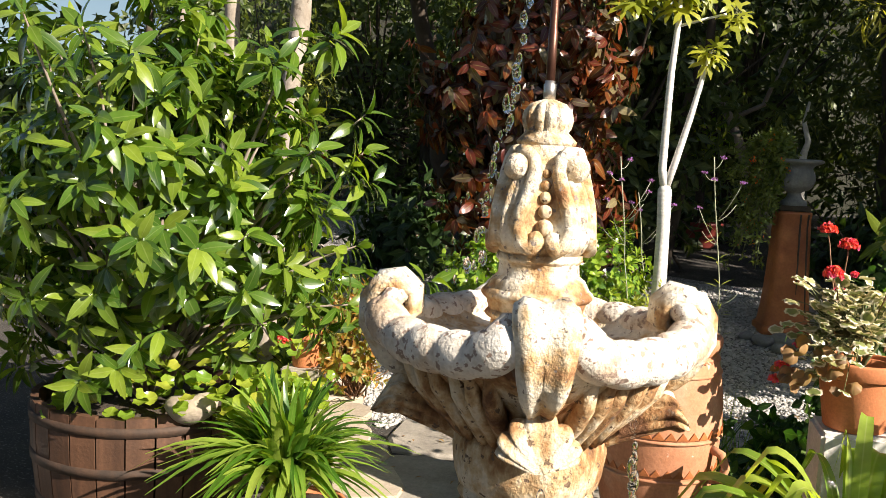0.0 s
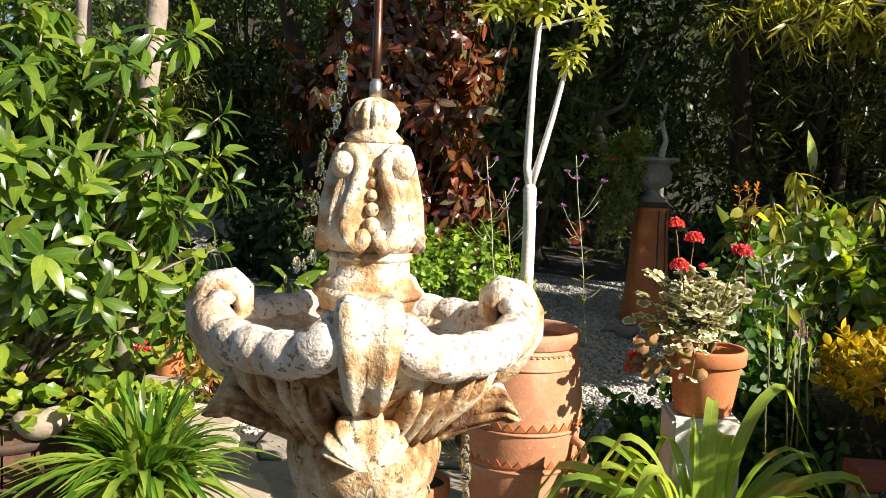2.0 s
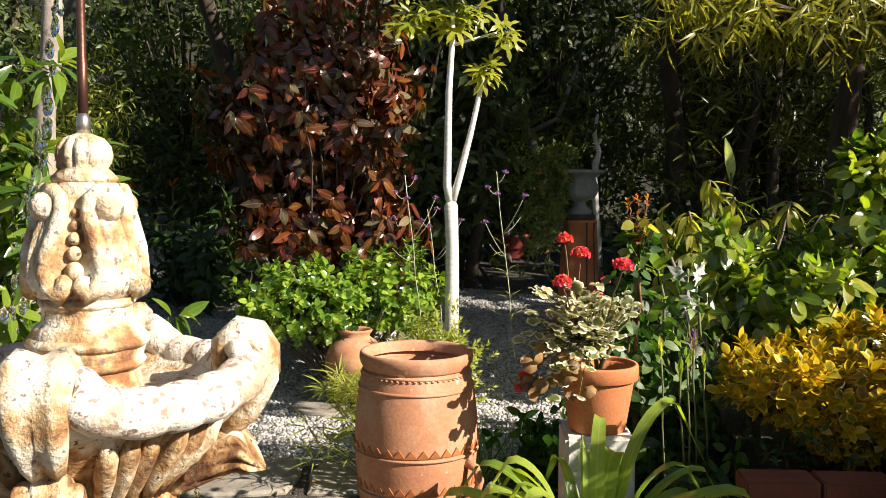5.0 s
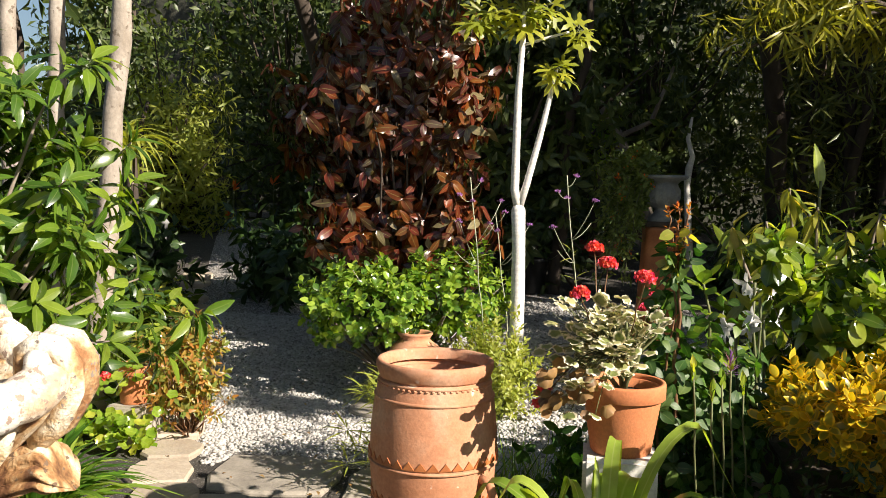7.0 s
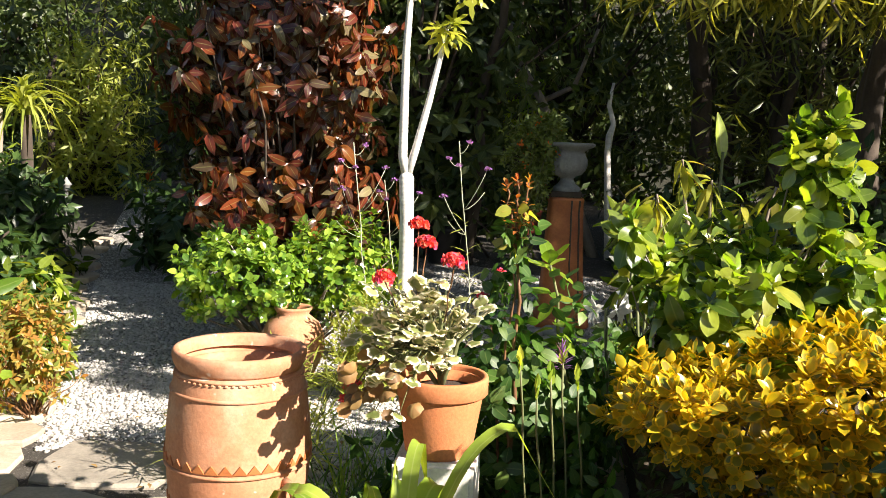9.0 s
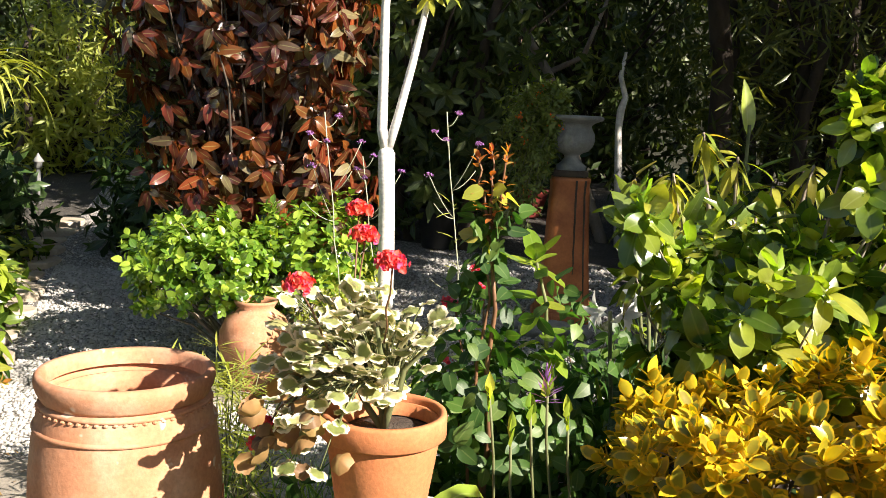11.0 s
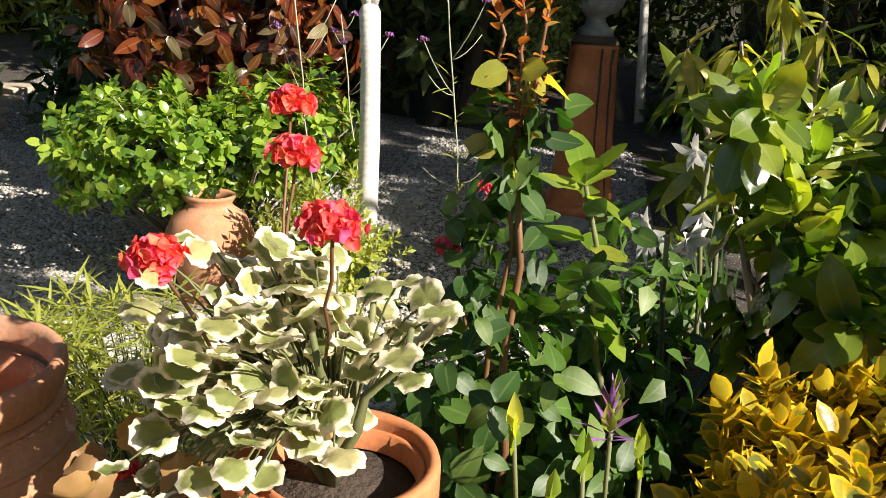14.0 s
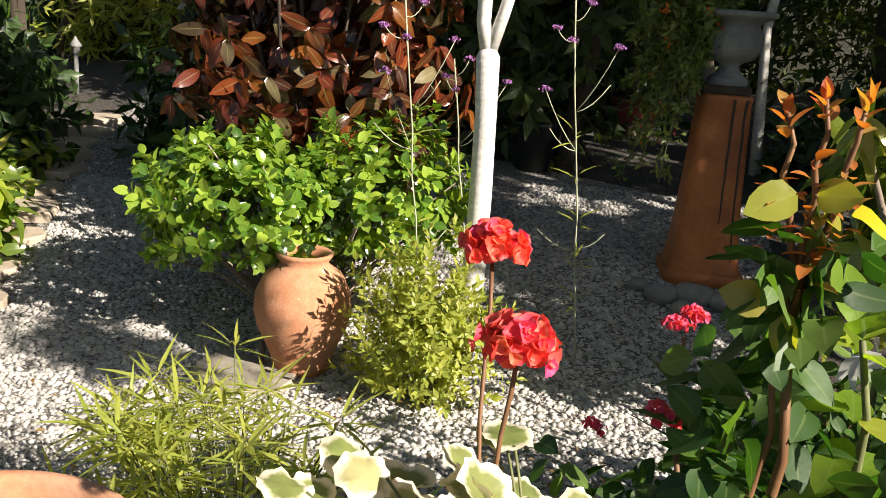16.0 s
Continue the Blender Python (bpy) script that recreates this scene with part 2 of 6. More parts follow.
# lighter copy of the bamboo leaf, sunlight put into its colour
L_BAMBOO_LIT = leafy("sunlit_bamboo_leaf", [(0.18, 0.20, 0.03), (0.38, 0.36, 0.06), (0.12, 0.15, 0.025)], 0.35, 0.45)
L_TRAIL = leafy("trailing_leaf", [(0.12, 0.18, 0.04), (0.20, 0.25, 0.06), (0.09, 0.13, 0.03)], 0.45, 0.3)
L_CROTON = leafy("croton_leaf", [(0.15, 0.20, 0.04), (0.32, 0.26, 0.05), (0.40, 0.17, 0.04), (0.12, 0.22, 0.04)], 0.4, 0.35)
L_DRY = leafy("dry_leaf", [(0.22, 0.12, 0.05), (0.34, 0.20, 0.07), (0.14, 0.08, 0.04), (0.40, 0.26, 0.08)], 0.6, 0.2)
P_RED = leafy("scarlet_petal", [(0.92, 0.05, 0.035), (0.94, 0.11, 0.06), (0.92, 0.05, 0.10), (0.90, 0.20, 0.10), (0.88, 0.06, 0.20), (0.92, 0.12, 0.06)], 0.6, 0.3, rib=0.0, tint=(1.15, 1.8, 1.5))
P_PINK = leafy("pink_petal", [(0.75, 0.05, 0.16), (0.80, 0.12, 0.22)], 0.6, 0.3, rib=0.0)
P_WHITE = leafy("white_petal", [(0.80, 0.80, 0.76), (0.85, 0.85, 0.82)], 0.5, 0.3, rib=0.0, tint=(1.0, 1.0, 0.95))
P_PURPLE = leafy("purple_petal", [(0.30, 0.12, 0.42), (0.42, 0.20, 0.55)], 0.6, 0.3, rib=0.0)
P_ORANGE = leafy("orange_petal", [(0.80, 0.20, 0.02), (0.75, 0.12, 0.02)], 0.5, 0.3, rib=0.0)

# ---- builders ----
rng = np.random.default_rng(7)


def from_arrays(name, verts, faces, material, uvs=None, smooth=True):
    me = bpy.data.meshes.new(name)
    me.from_pydata([tuple(v) for v in verts], [], faces)
    if uvs is not None:
        layer = me.uv_layers.new(name="leaf")
        index = np.zeros(len(me.loops), dtype=np.int32)
        me.loops.foreach_get("vertex_index", index)
        layer.data.foreach_set("uv", np.asarray(uvs, dtype=np.float32)[index].ravel())
    me.materials.append(material)
    if smooth:
        me.polygons.foreach_set("use_smooth", np.ones(len(me.polygons), dtype=bool))
    return me


def thing(name, x, y, z=0.0, label="", category="", group="", kind=""):
    ob = new(name)
    ob.location = (x, y, z)
    ob.empty_display_size = 0.05
    return tagged(ob, label, category, group, kind)


def under(ob, parent):
    """Parent ob, whose coordinates are the world's, without moving it."""
    place = parent.location if parent.parent is None else Vector((0, 0, 0))
    ob.parent = parent
    ob.matrix_parent_inverse = Matrix.Translation(-place)
    return ob


def part(name, me, parent, label="", kind=""):
    ob = tagged(new(name, me), label, kind=kind)
    return under(ob, parent) if parent else ob


def setting(name, me, label, category):
    return tagged(new(name, me), label, category, kind="structure")


def leaf_shape(length, width, rows=4, fold=0.25, curl=0.25, point=0.6, stalk=0.08, full=0.8, ruffle=0.0):
    """A blade along y: folded along its rib, curling down to the tip. Vertices, quads, uv."""
    v, uv, f = [], [], []
    for i in range(rows + 1):
        s = i / rows
        w = width / 2 * (math.sin(math.pi * min(1, s ** point)) ** full if 0 < s < 1 else 0.06)
        y = length * (stalk + (1 - stalk) * s)
        z = -curl * length * s * s
        for k in (-1, 0, 1):
            v.append((k * w, y, z + fold * abs(k) * w + ruffle * width * k * math.sin(5.0 * s + 1.3 * k)))
            uv.append(((k + 1) / 2, s))
    for i in range(rows):
        for k in (0, 1):
            a = 3 * i + k
            f.append((a, a + 1, a + 4, a + 3))
    return np.array(v), f, uv


def round_shape(radius, lobes=7, depth=0.12, cup=0.3, seed=0):
    """A round scalloped leaf or petal on its stalk end at the origin: rings about a hollow centre, ruffled at the edge."""
    r = random.Random(seed)
    n = lobes * (3 if lobes > 4 else 4)
    v, uv, f = [(0, radius * 0.75, 0)], [(0.5, 0.5)], []
    rings = ((1, 0.45), (2, 0.78), (3, 1.0)) if lobes > 4 else ((1, 0.6), (2, 1.0))
    for ring, k in rings:
        for i in range(n):
            a = 2 * math.pi * i / n + 0.2
            d = radius * k * (1 + (depth * math.cos(lobes * a) if k == 1.0 else 0)) * r.uniform(0.98, 1.02)
            rise = cup * radius * k * k + k * k * k * radius * (0.12 * math.sin(4 * a + seed) + 0.07 * math.sin(lobes * a))
            v.append((d * math.cos(a), radius * 0.75 + d * math.sin(a), rise))
            uv.append((0.5 + 0.49 * k * math.cos(a), 0.5 + 0.49 * k * math.sin(a)))
    for i in range(n):
        j = (i + 1) % n
        f.append((0, 1 + i, 1 + j))
        for k in range(len(rings) - 1):
            f.append((1 + k * n + i, 1 + (k + 1) * n + i, 1 + (k + 1) * n + j, 1 + k * n + j))
    return np.array(v), f, uv


def arch_shape(length, width, reach, fall, rows=8):
    """A blade that rises from the origin, leans out along y and bows over."""
    v, uv, f = [], [], []
    for i in range(rows + 1):
        q = i / rows
        y = length * reach * q ** 1.7
        z = length * (0.92 * q - fall * q ** 2.6)
        w = width / 2 * (0.75 + 0.25 * math.sin(math.pi * q)) * (1 if q < 0.7 else max(0.04, (1 - q) / 0.3) ** 0.7)
        for k in (-1, 0, 1):
            v.append((k * w, y, z + 0.3 * abs(k) * w))
            uv.append(((k + 1) / 2, q))
    for i in range(rows):
        for k in (0, 1):
            a = 3 * i + k
            f.append((a, a + 1, a + 4, a + 3))
    return np.array(v), f, uv


def lobed_shape(radius, lobes=7, seed=0):
    """A deeply lobed hand-like leaf with a stalk at the origin."""
    v, uv, f = [(0, 0, 0)], [(0.5, 0.0)], []
    for i in range(lobes):
        a = math.radians(-35 + 250 * i / (lobes - 1))
        long = radius * (0.65 + 0.45 * math.sin(math.pi * (i + 0.5) / lobes))
        for da, k, dz in ((-15, 0.38, 0.02), (-10, 0.72, 0.05), (0, 1.0, -0.10), (10, 0.72, 0.05), (15, 0.38, 0.02)):
            b = a + math.radians(da)
            v.append((k * long * math.cos(b), k * long * math.sin(b), dz * radius - 0.15 * radius * k))
            uv.append((0.5 + da / 30, k))
        s = 1 + 5 * i
        f += [(0, s, s + 4), (s, s + 1, s + 3, s + 4), (s + 1, s + 2, s + 3)]
        if i:
            f.append((0, s - 1, s))
    return np.array(v), f, uv


def frames(pos, way, up, size):
    """Poses (N x 4 x 4): y along way, z towards up."""
    way = way / np.linalg.norm(way, axis=1, keepdims=True)
    side = np.cross(way, up)
    side /= np.linalg.norm(side, axis=1, keepdims=True) + 1e-9
    top = np.cross(side, way)
    m = np.zeros((len(pos), 4, 4))
    size = np.broadcast_to(np.asarray(size, float), (len(pos),))[:, None]
    m[:, :3, 0], m[:, :3, 1], m[:, :3, 2], m[:, :3, 3] = side * size, way * size, top * size, pos
    m[:, 3, 3] = 1
    return m


def unit(n):
    d = rng.normal(size=(n, 3))
    return d / np.linalg.norm(d, axis=1, keepdims=True)


def scatter(name, shape, mats, material, parent, label="", kind="stuff"):
    """All the poses as one joined mesh."""
    v, f, uv = shape
    n, k = len(mats), len(v)
    if n == 0:
        return None
    verts = np.einsum("nij,kj->nki", mats[:, :3, :3], v) + mats[:, None, :3, 3]
    verts = verts.reshape(-1, 3)
    sizes = np.array([len(q) for q in f])
    flat = np.array([i for q in f for i in q])
    loops = (flat[None, :] + (np.arange(n) * k)[:, None]).ravel()
    totals = np.tile(sizes, n)
    me = bpy.data.meshes.new(name)
    me.vertices.add(len(verts))
    me.vertices.foreach_set("co", verts.astype(np.float32).ravel())
    me.loops.add(len(loops))
    me.loops.foreach_set("vertex_index", loops.astype(np.int32))
    me.polygons.add(len(totals))
    me.polygons.foreach_set("loop_start", (np.cumsum(totals) - totals).astype(np.int32))
    me.polygons.foreach_set("use_smooth", np.ones(len(totals), dtype=bool))
    layer = me.uv_layers.new(name="leaf")
    layer.data.foreach_set("uv", np.asarray(uv, dtype=np.float32)[flat].reshape(1, -1, 2).repeat(n, 0).ravel())
    me.update(calc_edges=True)
    me.validate()
    me.materials.append(material)
    return part(name, me, parent, label, kind)


def pieces(name, shapes, mats, material, parent, label=""):
    """Each pose an object of its own, on a few shared meshes."""
    meshes = [from_arrays(name, v, f, material, uv) for v, f, uv in shapes]
    for i, m in enumerate(mats):
        ob = part(name, meshes[i % len(meshes)], parent, label)
        ob.matrix_basis = Matrix(m.tolist())


def near_first(mats, at, limit=300):
    """Split poses into the ones closest to a point of the plan, and the rest."""
    order = np.argsort(np.linalg.norm(mats[:, :3, 3] - np.array(at), axis=1))
    return mats[order[:limit]], mats[order[limit:]]


def whorls(tips, axes, count, size, spread=(55, 100), droop=0.25, rise=0.05):
    """Leaves in a spiral round each tip."""
    n = len(tips)
    axes = axes / np.linalg.norm(axes, axis=1, keepdims=True)
    ref = np.cross(axes, unit(n))
    ref /= np.linalg.norm(ref, axis=1, keepdims=True)
    other = np.cross(axes, ref)
    out = []
    for i in range(count):
        a = 2.39996 * i + rng.uniform(-0.3, 0.3, n)
        e = np.radians(spread[0] + (spread[1] - spread[0]) * i / max(1, count - 1) + rng.uniform(-10, 10, n))
        ring = ref * np.cos(a)[:, None] + other * np.sin(a)[:, None]
        way = axes * np.cos(e)[:, None] + ring * np.sin(e)[:, None]
        way[:, 2] -= droop * rng.uniform(0.3, 1.3, n)
        out.append(frames(tips - axes * (rise * i / count), way, axes + 0.25 * unit(n), size * rng.uniform(0.7, 1.15, n)))
    return np.concatenate(out)


def cloud(centre, radii, n, inner=0.75, low=-0.5, lump=0.15):
    """Points near the skin of a lumpy ellipsoid, and the way outward at each."""
    d = unit(n * 3)
    d = d[d[:, 2] > low][:n]
    lumps = 1 + lump * (np.sin(d[:, 0] * 7 + centre[0] * 3) + np.sin(d[:, 1] * 6 + 1.3) + np.sin(d[:, 2] * 8 + centre[1]))
    k = rng.uniform(inner, 1.0, len(d)) * lumps
    p = np.array(centre) + d * np.array(radii) * k[:, None]
    out = d / np.array(radii)
    return p, out / np.linalg.norm(out, axis=1, keepdims=True)


def tube(path, radii, sides=8):
    """Vertices and faces of a round stem along a path."""
    path = [Vector(p) for p in path]
    v, f = [], []
    ref = Vector((0.3, 0.9, 0.2))
    for i, p in enumerate(path):
        d = (path[min(i + 1, len(path) - 1)] - path[max(i - 1, 0)]).normalized()
        a = d.cross(ref).normalized()
        b = d.cross(a)
        r = radii[i] if isinstance(radii, (list, tuple)) else radii
        for k in range(sides):
            t = 2 * math.pi * k / sides
            v.append(p + r * (a * math.cos(t) + b * math.sin(t)))
    for i in range(len(path) - 1):
        for k in range(sides):
            j = (k + 1) % sides
            f.append((i * sides + k, i * sides + j, (i + 1) * sides + j, (i + 1) * sides + k))
    f.append(tuple(range(sides))[::-1])
    f.append(tuple((len(path) - 1) * sides + k for k in range(sides)))
    return v, f


def tubes(name, paths, material, parent, sides=6, label="", kind=""):
    v, f = [], []
    for path, radii in paths:
        a, b = tube(path, radii, sides)
        f += [tuple(i + len(v) for i in q) for q in b]
        v += a
    return part(name, from_arrays(name, v, f, material), parent, label, kind)


def bend(a, b, sag=0.0, n=6, wobble=0.0, seed=0):
    """A bent line from a to b that bows up by sag."""
    r = random.Random(seed)
    a, b = Vector(a), Vector(b)
    out = []
    for i in range(n + 1):
        s = i / n
        p = a.lerp(b, s) + Vector((0, 0, sag * 4 * s * (1 - s)))
        if 0 < i < n and wobble:
            p += Vector((r.uniform(-wobble, wobble), r.uniform(-wobble, wobble), 0))
        out.append(p)
    return out


def lathe(profile, at, seg=48, wave=None):
    """Turned solid about the upright through at; wave(angle, i) scales the radius."""
    v, f = [], []
    for i, (r, z) in enumerate(profile):
        for k in range(seg):
            a = 2 * math.pi * k / seg
            q = r * (wave(a, i) if wave else 1)
            v.append((at[0] + q * math.cos(a), at[1] + q * math.sin(a), at[2] + z))
    for i in range(len(profile) - 1):
        for k in range(seg):
            j = (k + 1) % seg
            f.append((i * seg + k, i * seg + j, (i + 1) * seg + j, (i + 1) * seg + k))
    if profile[0][0] < 0.012:
        f.append(tuple(range(seg))[::-1])
    if profile[-1][0] < 0.012:
        f.append(tuple((len(profile) - 1) * seg + k for k in range(seg)))
    return v, f


def turned(name, profile, at, material, parent, label="", seg=48, wave=None):
    v, f = lathe(profile, at, seg, wave)
    return part(name, from_arrays(name, v, f, material), parent, label)


def ball(at, radii, seg=10, rings=6):
    v, f = lathe([(math.sin(math.pi * (i + 0.15) / (rings + 0.3)), math.cos(math.pi * (i + 0.15) / (rings + 0.3))) for i in range(rings + 1)][::-1], (0, 0, 0), seg)
    f += [tuple(range(seg))[::-1], tuple(rings * seg + k for k in range(seg))]
    return [Vector((at[0] + p[0] * radii[0], at[1] + p[1] * radii[1], at[2] + p[2] * radii[2])) for p in v], f


def box(name, lo, hi, material, bevel=0.004, jitter=0.0, seed=0):
    """A bevelled block."""
    r = random.Random(seed)
    bm = bmesh.new()
    bmesh.ops.create_cube(bm, size=1)
    for v in bm.verts:
        v.co = [lo[i] + (v.co[i] + 0.5) * (hi[i] - lo[i]) + r.uniform(-jitter, jitter) for i in range(3)]
    if bevel:
        bmesh.ops.bevel(bm, geom=bm.edges[:], offset=bevel, segments=2, affect="EDGES")
    me = bpy.data.meshes.new(name)
    bm.to_mesh(me)
    bm.free()
    me.materials.append(material)
    return me


def flat_stone(name, outline, z, thick, material):
    """A flat stone of an uneven outline, its top edge worn."""
    n = len(outline)
    c = sum((Vector((*p, 0)) for p in outline), Vector()) / n
    v, f = [], []
    for k, h in ((1.0, z - thick), (1.0, z - 0.012), (0.95, z), ):
        for p in outline:
            q = c + (Vector((*p, 0)) - c) * k
            v.append((q.x, q.y, h))
    for i in range(2):
        for k in range(n):
            j = (k + 1) % n
            f.append((i * n + k, i * n + j, (i + 1) * n + j, (i + 1) * n + k))
    f.append(tuple(2 * n + k for k in range(n)))
    return from_arrays(name, v, f, material, smooth=False)

# ---- ground and paving ----
G = 60.0
SLOPE = ((-G, 0.0), (5.7, 0.0), (6.8, 0.21), (10.9, 0.62), (G, 0.62))


def lie(y):
    """The height of the ground: level round the fountain, rising beyond the shrubs."""
    return np.interp(y, [a for a, _ in SLOPE], [b for _, b in SLOPE])


setting("ground", from_arrays("ground", [(x, y, z) for y, z in SLOPE for x in (-G, G)], [(2 * i, 2 * i + 1, 2 * i + 3, 2 * i + 2) for i in range(4)], M_GROUND, smooth=False), "grey-brown gravelly garden earth, rising gently", "ground")


def path_x(y):
    """The left edge of the gravel walk."""
    return -1.14 - 0.45 * (y - 3.95) if y < 8 else -2.96 - 0.40 * (y - 8)


walk_y = [4.30, 4.9, 5.7, 6.2, 6.8, 8.0, 9.5, 10.9, 12.2, 13.5]
walk_v = []
for wy in walk_y:
    right = 1.45 if wy < 8.2 else path_x(wy) + 0.98
    walk_v += [(path_x(wy) - 0.05, wy, lie(wy) + 0.004), (right, wy, lie(wy) + 0.004)]
setting("path", from_arrays("path", walk_v, [(2 * i, 2 * i + 1, 2 * i + 3, 2 * i + 2) for i in range(len(walk_y) - 1)], M_WALK), "pale grey gravel garden walk", "path")

# gravel: angular pebbles lying on the earth
pebble = ball((0, 0, 0), (1, 1, 0.6), 5, 2)
pebble_shape = (np.array([tuple(p) for p in pebble[0]]), pebble[1], [(0.5, 0.5)] * len(pebble[0]))


def pebbles(name, n, lo, hi, size, keep, label):
    xy = np.column_stack([rng.uniform(lo[0], hi[0], n), rng.uniform(lo[1], hi[1], n)])
    xy = xy[[keep(x, y) for x, y in xy]]
    p = np.column_stack([xy, rng.uniform(0.0, 0.008, len(xy)) + lie(xy[:, 1])])
    m = frames(p, unit(len(p)) * (1, 1, 0.25), np.tile((0.0, 0.0, 1.0), (len(p), 1)) + 0.4 * unit(len(p)), rng.uniform(0.5, 1.25, len(p)) * size)
    top = scatter(name, pebble_shape, m, M_PEBBLE, None, kind="stuff")
    return tagged(top, label, "gravel")


pebbles("gravel", 30000, (-2.6, 4.2), (0.2, 7.2), 0.0145, lambda x, y: x > path_x(y) + 0.02 and not (x > -1.15 and y < 4.42), "pale grey and white angular gravel on the garden walk")
pebbles("gravel", 14000, (0.0, 3.5), (1.4, 8.2), 0.016, lambda x, y: True, "coarse grey gravel between the beds")
pebbles("gravel", 5000, (-5.5, 7.2), (-1.4, 13.0), 0.016, lambda x, y: path_x(y) < x < path_x(y) + 1.0, "grey gravel of the shaded walk")


def outline(cx, cy, rx, ry, turn, n, seed, rough=0.12):
    r = random.Random(seed)
    out = []
    for i in range(n):
        a = 2 * math.pi * (i + 0.5) / n + r.uniform(-0.12, 0.12)
        k = 1 / max(abs(math.cos(a)), abs(math.sin(a))) ** 0.75 * r.uniform(1 - rough, 1 + rough)
        x, y = rx * k * math.cos(a), ry * k * math.sin(a)
        out.append((cx + x * math.cos(turn) - y * math.sin(turn), cy + x * math.sin(turn) + y * math.cos(turn)))
    return out


pavement = tagged(new("pavement"), "worn grey stone slabs laid in front of the gravel", "pavement", kind="structure")
for i, (cx, cy, rx, ry) in enumerate(((-0.82, 4.12, 0.30, 0.26), (-0.22, 4.15, 0.26, 0.24), (-0.88, 3.50, 0.30, 0.31), (-0.26, 3.55, 0.28, 0.30), (-0.80, 2.86, 0.28, 0.29),
                                       (-0.18, 2.92, 0.29, 0.28), (-0.70, 2.22, 0.30, 0.30), (-0.05, 2.28, 0.30, 0.30), (0.55, 2.10, 0.28, 0.28), (-0.62, 1.58, 0.28, 0.29), (0.50, 1.45, 0.29, 0.30), (1.10, 1.30, 0.27, 0.30))):
    part("slab", flat_stone("slab", outline(cx, cy, rx, ry, 0.12, 12, i, 0.05), 0.022, 0.05, M_SLAB), pavement)
border = tagged(new("path_edging"), "pale flat stones edging the gravel walk", "edging", kind="structure")
y = 2.9
for i in range(18):
    long = (0.30, 0.38, 0.26, 0.34)[i % 4]
    x = path_x(y + long / 2) - 0.13 - (0.05 if i % 3 == 0 else 0)
    part("edging_stone", flat_stone("edging_stone", outline(x, y + long / 2, 0.15, long / 2 - 0.008, 0.38, 10, 40 + i, 0.07), lie(y + long / 2) + 0.024 + 0.008 * (i % 3), 0.06, M_EDGE), border)
    y += long

# added backdrop walls, dark so that no sky shows through the thickets
M_WALL = surface("dark_backdrop_wall", [(0.035, 0.04, 0.025), (0.075, 0.075, 0.055)], 1.5, 30.0, 0.95, 0.6, depth=0.02)
setting("wall_north", box("wall_north", (-10.5, 19.0, 0), (14.0, 19.3, 6.5), M_WALL, 0), "plain dark wall added to close the garden and hide the sky", "wall")
setting("wall_east", box("wall_east", (13.7, -8.0, 0), (14.0, 18.99, 3.0), M_WALL, 0), "plain dark wall added to close the garden and hide the sky", "wall")

# raised bed of pale masonry with a course of red bricks
bed = tagged(new("raised_bed"), "raised garden bed of pale masonry capped with red bricks", "planter", kind="structure")
part("bed_wall", box("bed_wall", (1.16, 2.82, 0), (3.6, 2.94, 0.40), M_SLAB, 0.006), bed)
part("bed_wall", box("bed_wall", (1.22, 2.945, 0), (1.32, 4.8, 0.20), M_EDGE, 0.012, 0.006, 4), bed)
for i in range(10):
    part("brick", box("brick", (1.14 + 0.236 * i, 2.80, 0.402), (1.14 + 0.236 * i + 0.226, 2.93, 0.472), M_BRICK, 0.006, 0.002, i), bed)
part("soil", box("soil", (1.32, 2.945, 0.2), (3.6, 4.8, 0.36), M_SOIL, 0.02), bed)

M_BOTTLE = bpy.data.materials.new("dark_green_glass")
M_BOTTLE.use_nodes = True
for key, value in (("Base Color", (0.012, 0.03, 0.018, 1)), ("Roughness", 0.12), ("IOR", 1.5), ("Coat Weight", 0.3)):
    M_BOTTLE.node_tree.nodes["Principled BSDF"].inputs[key].default_value = value
for bx in (1.20, 1.52, 1.84):
    jar = thing("glass_bottle", bx, 2.73, 0, "tall dark green glass bottle standing before the bed wall", "bottle", "bottles along the bed wall")
    turned("body", [(0.001, 0.0), (0.040, 0.0), (0.046, 0.01), (0.046, 0.25), (0.040, 0.29), (0.024, 0.33), (0.0165, 0.36), (0.0155, 0.405)], (bx, 2.73, 0), M_BOTTLE, jar, seg=28)
    turned("lip", [(0.0155, 0.405), (0.0185, 0.407), (0.0185, 0.425), (0.0165, 0.43), (0.012, 0.43), (0.011, 0.405)], (bx, 2.73, 0), M_BOTTLE, jar, seg=28)

# ---- fountain ----
FX, FY = -0.118, 1.07


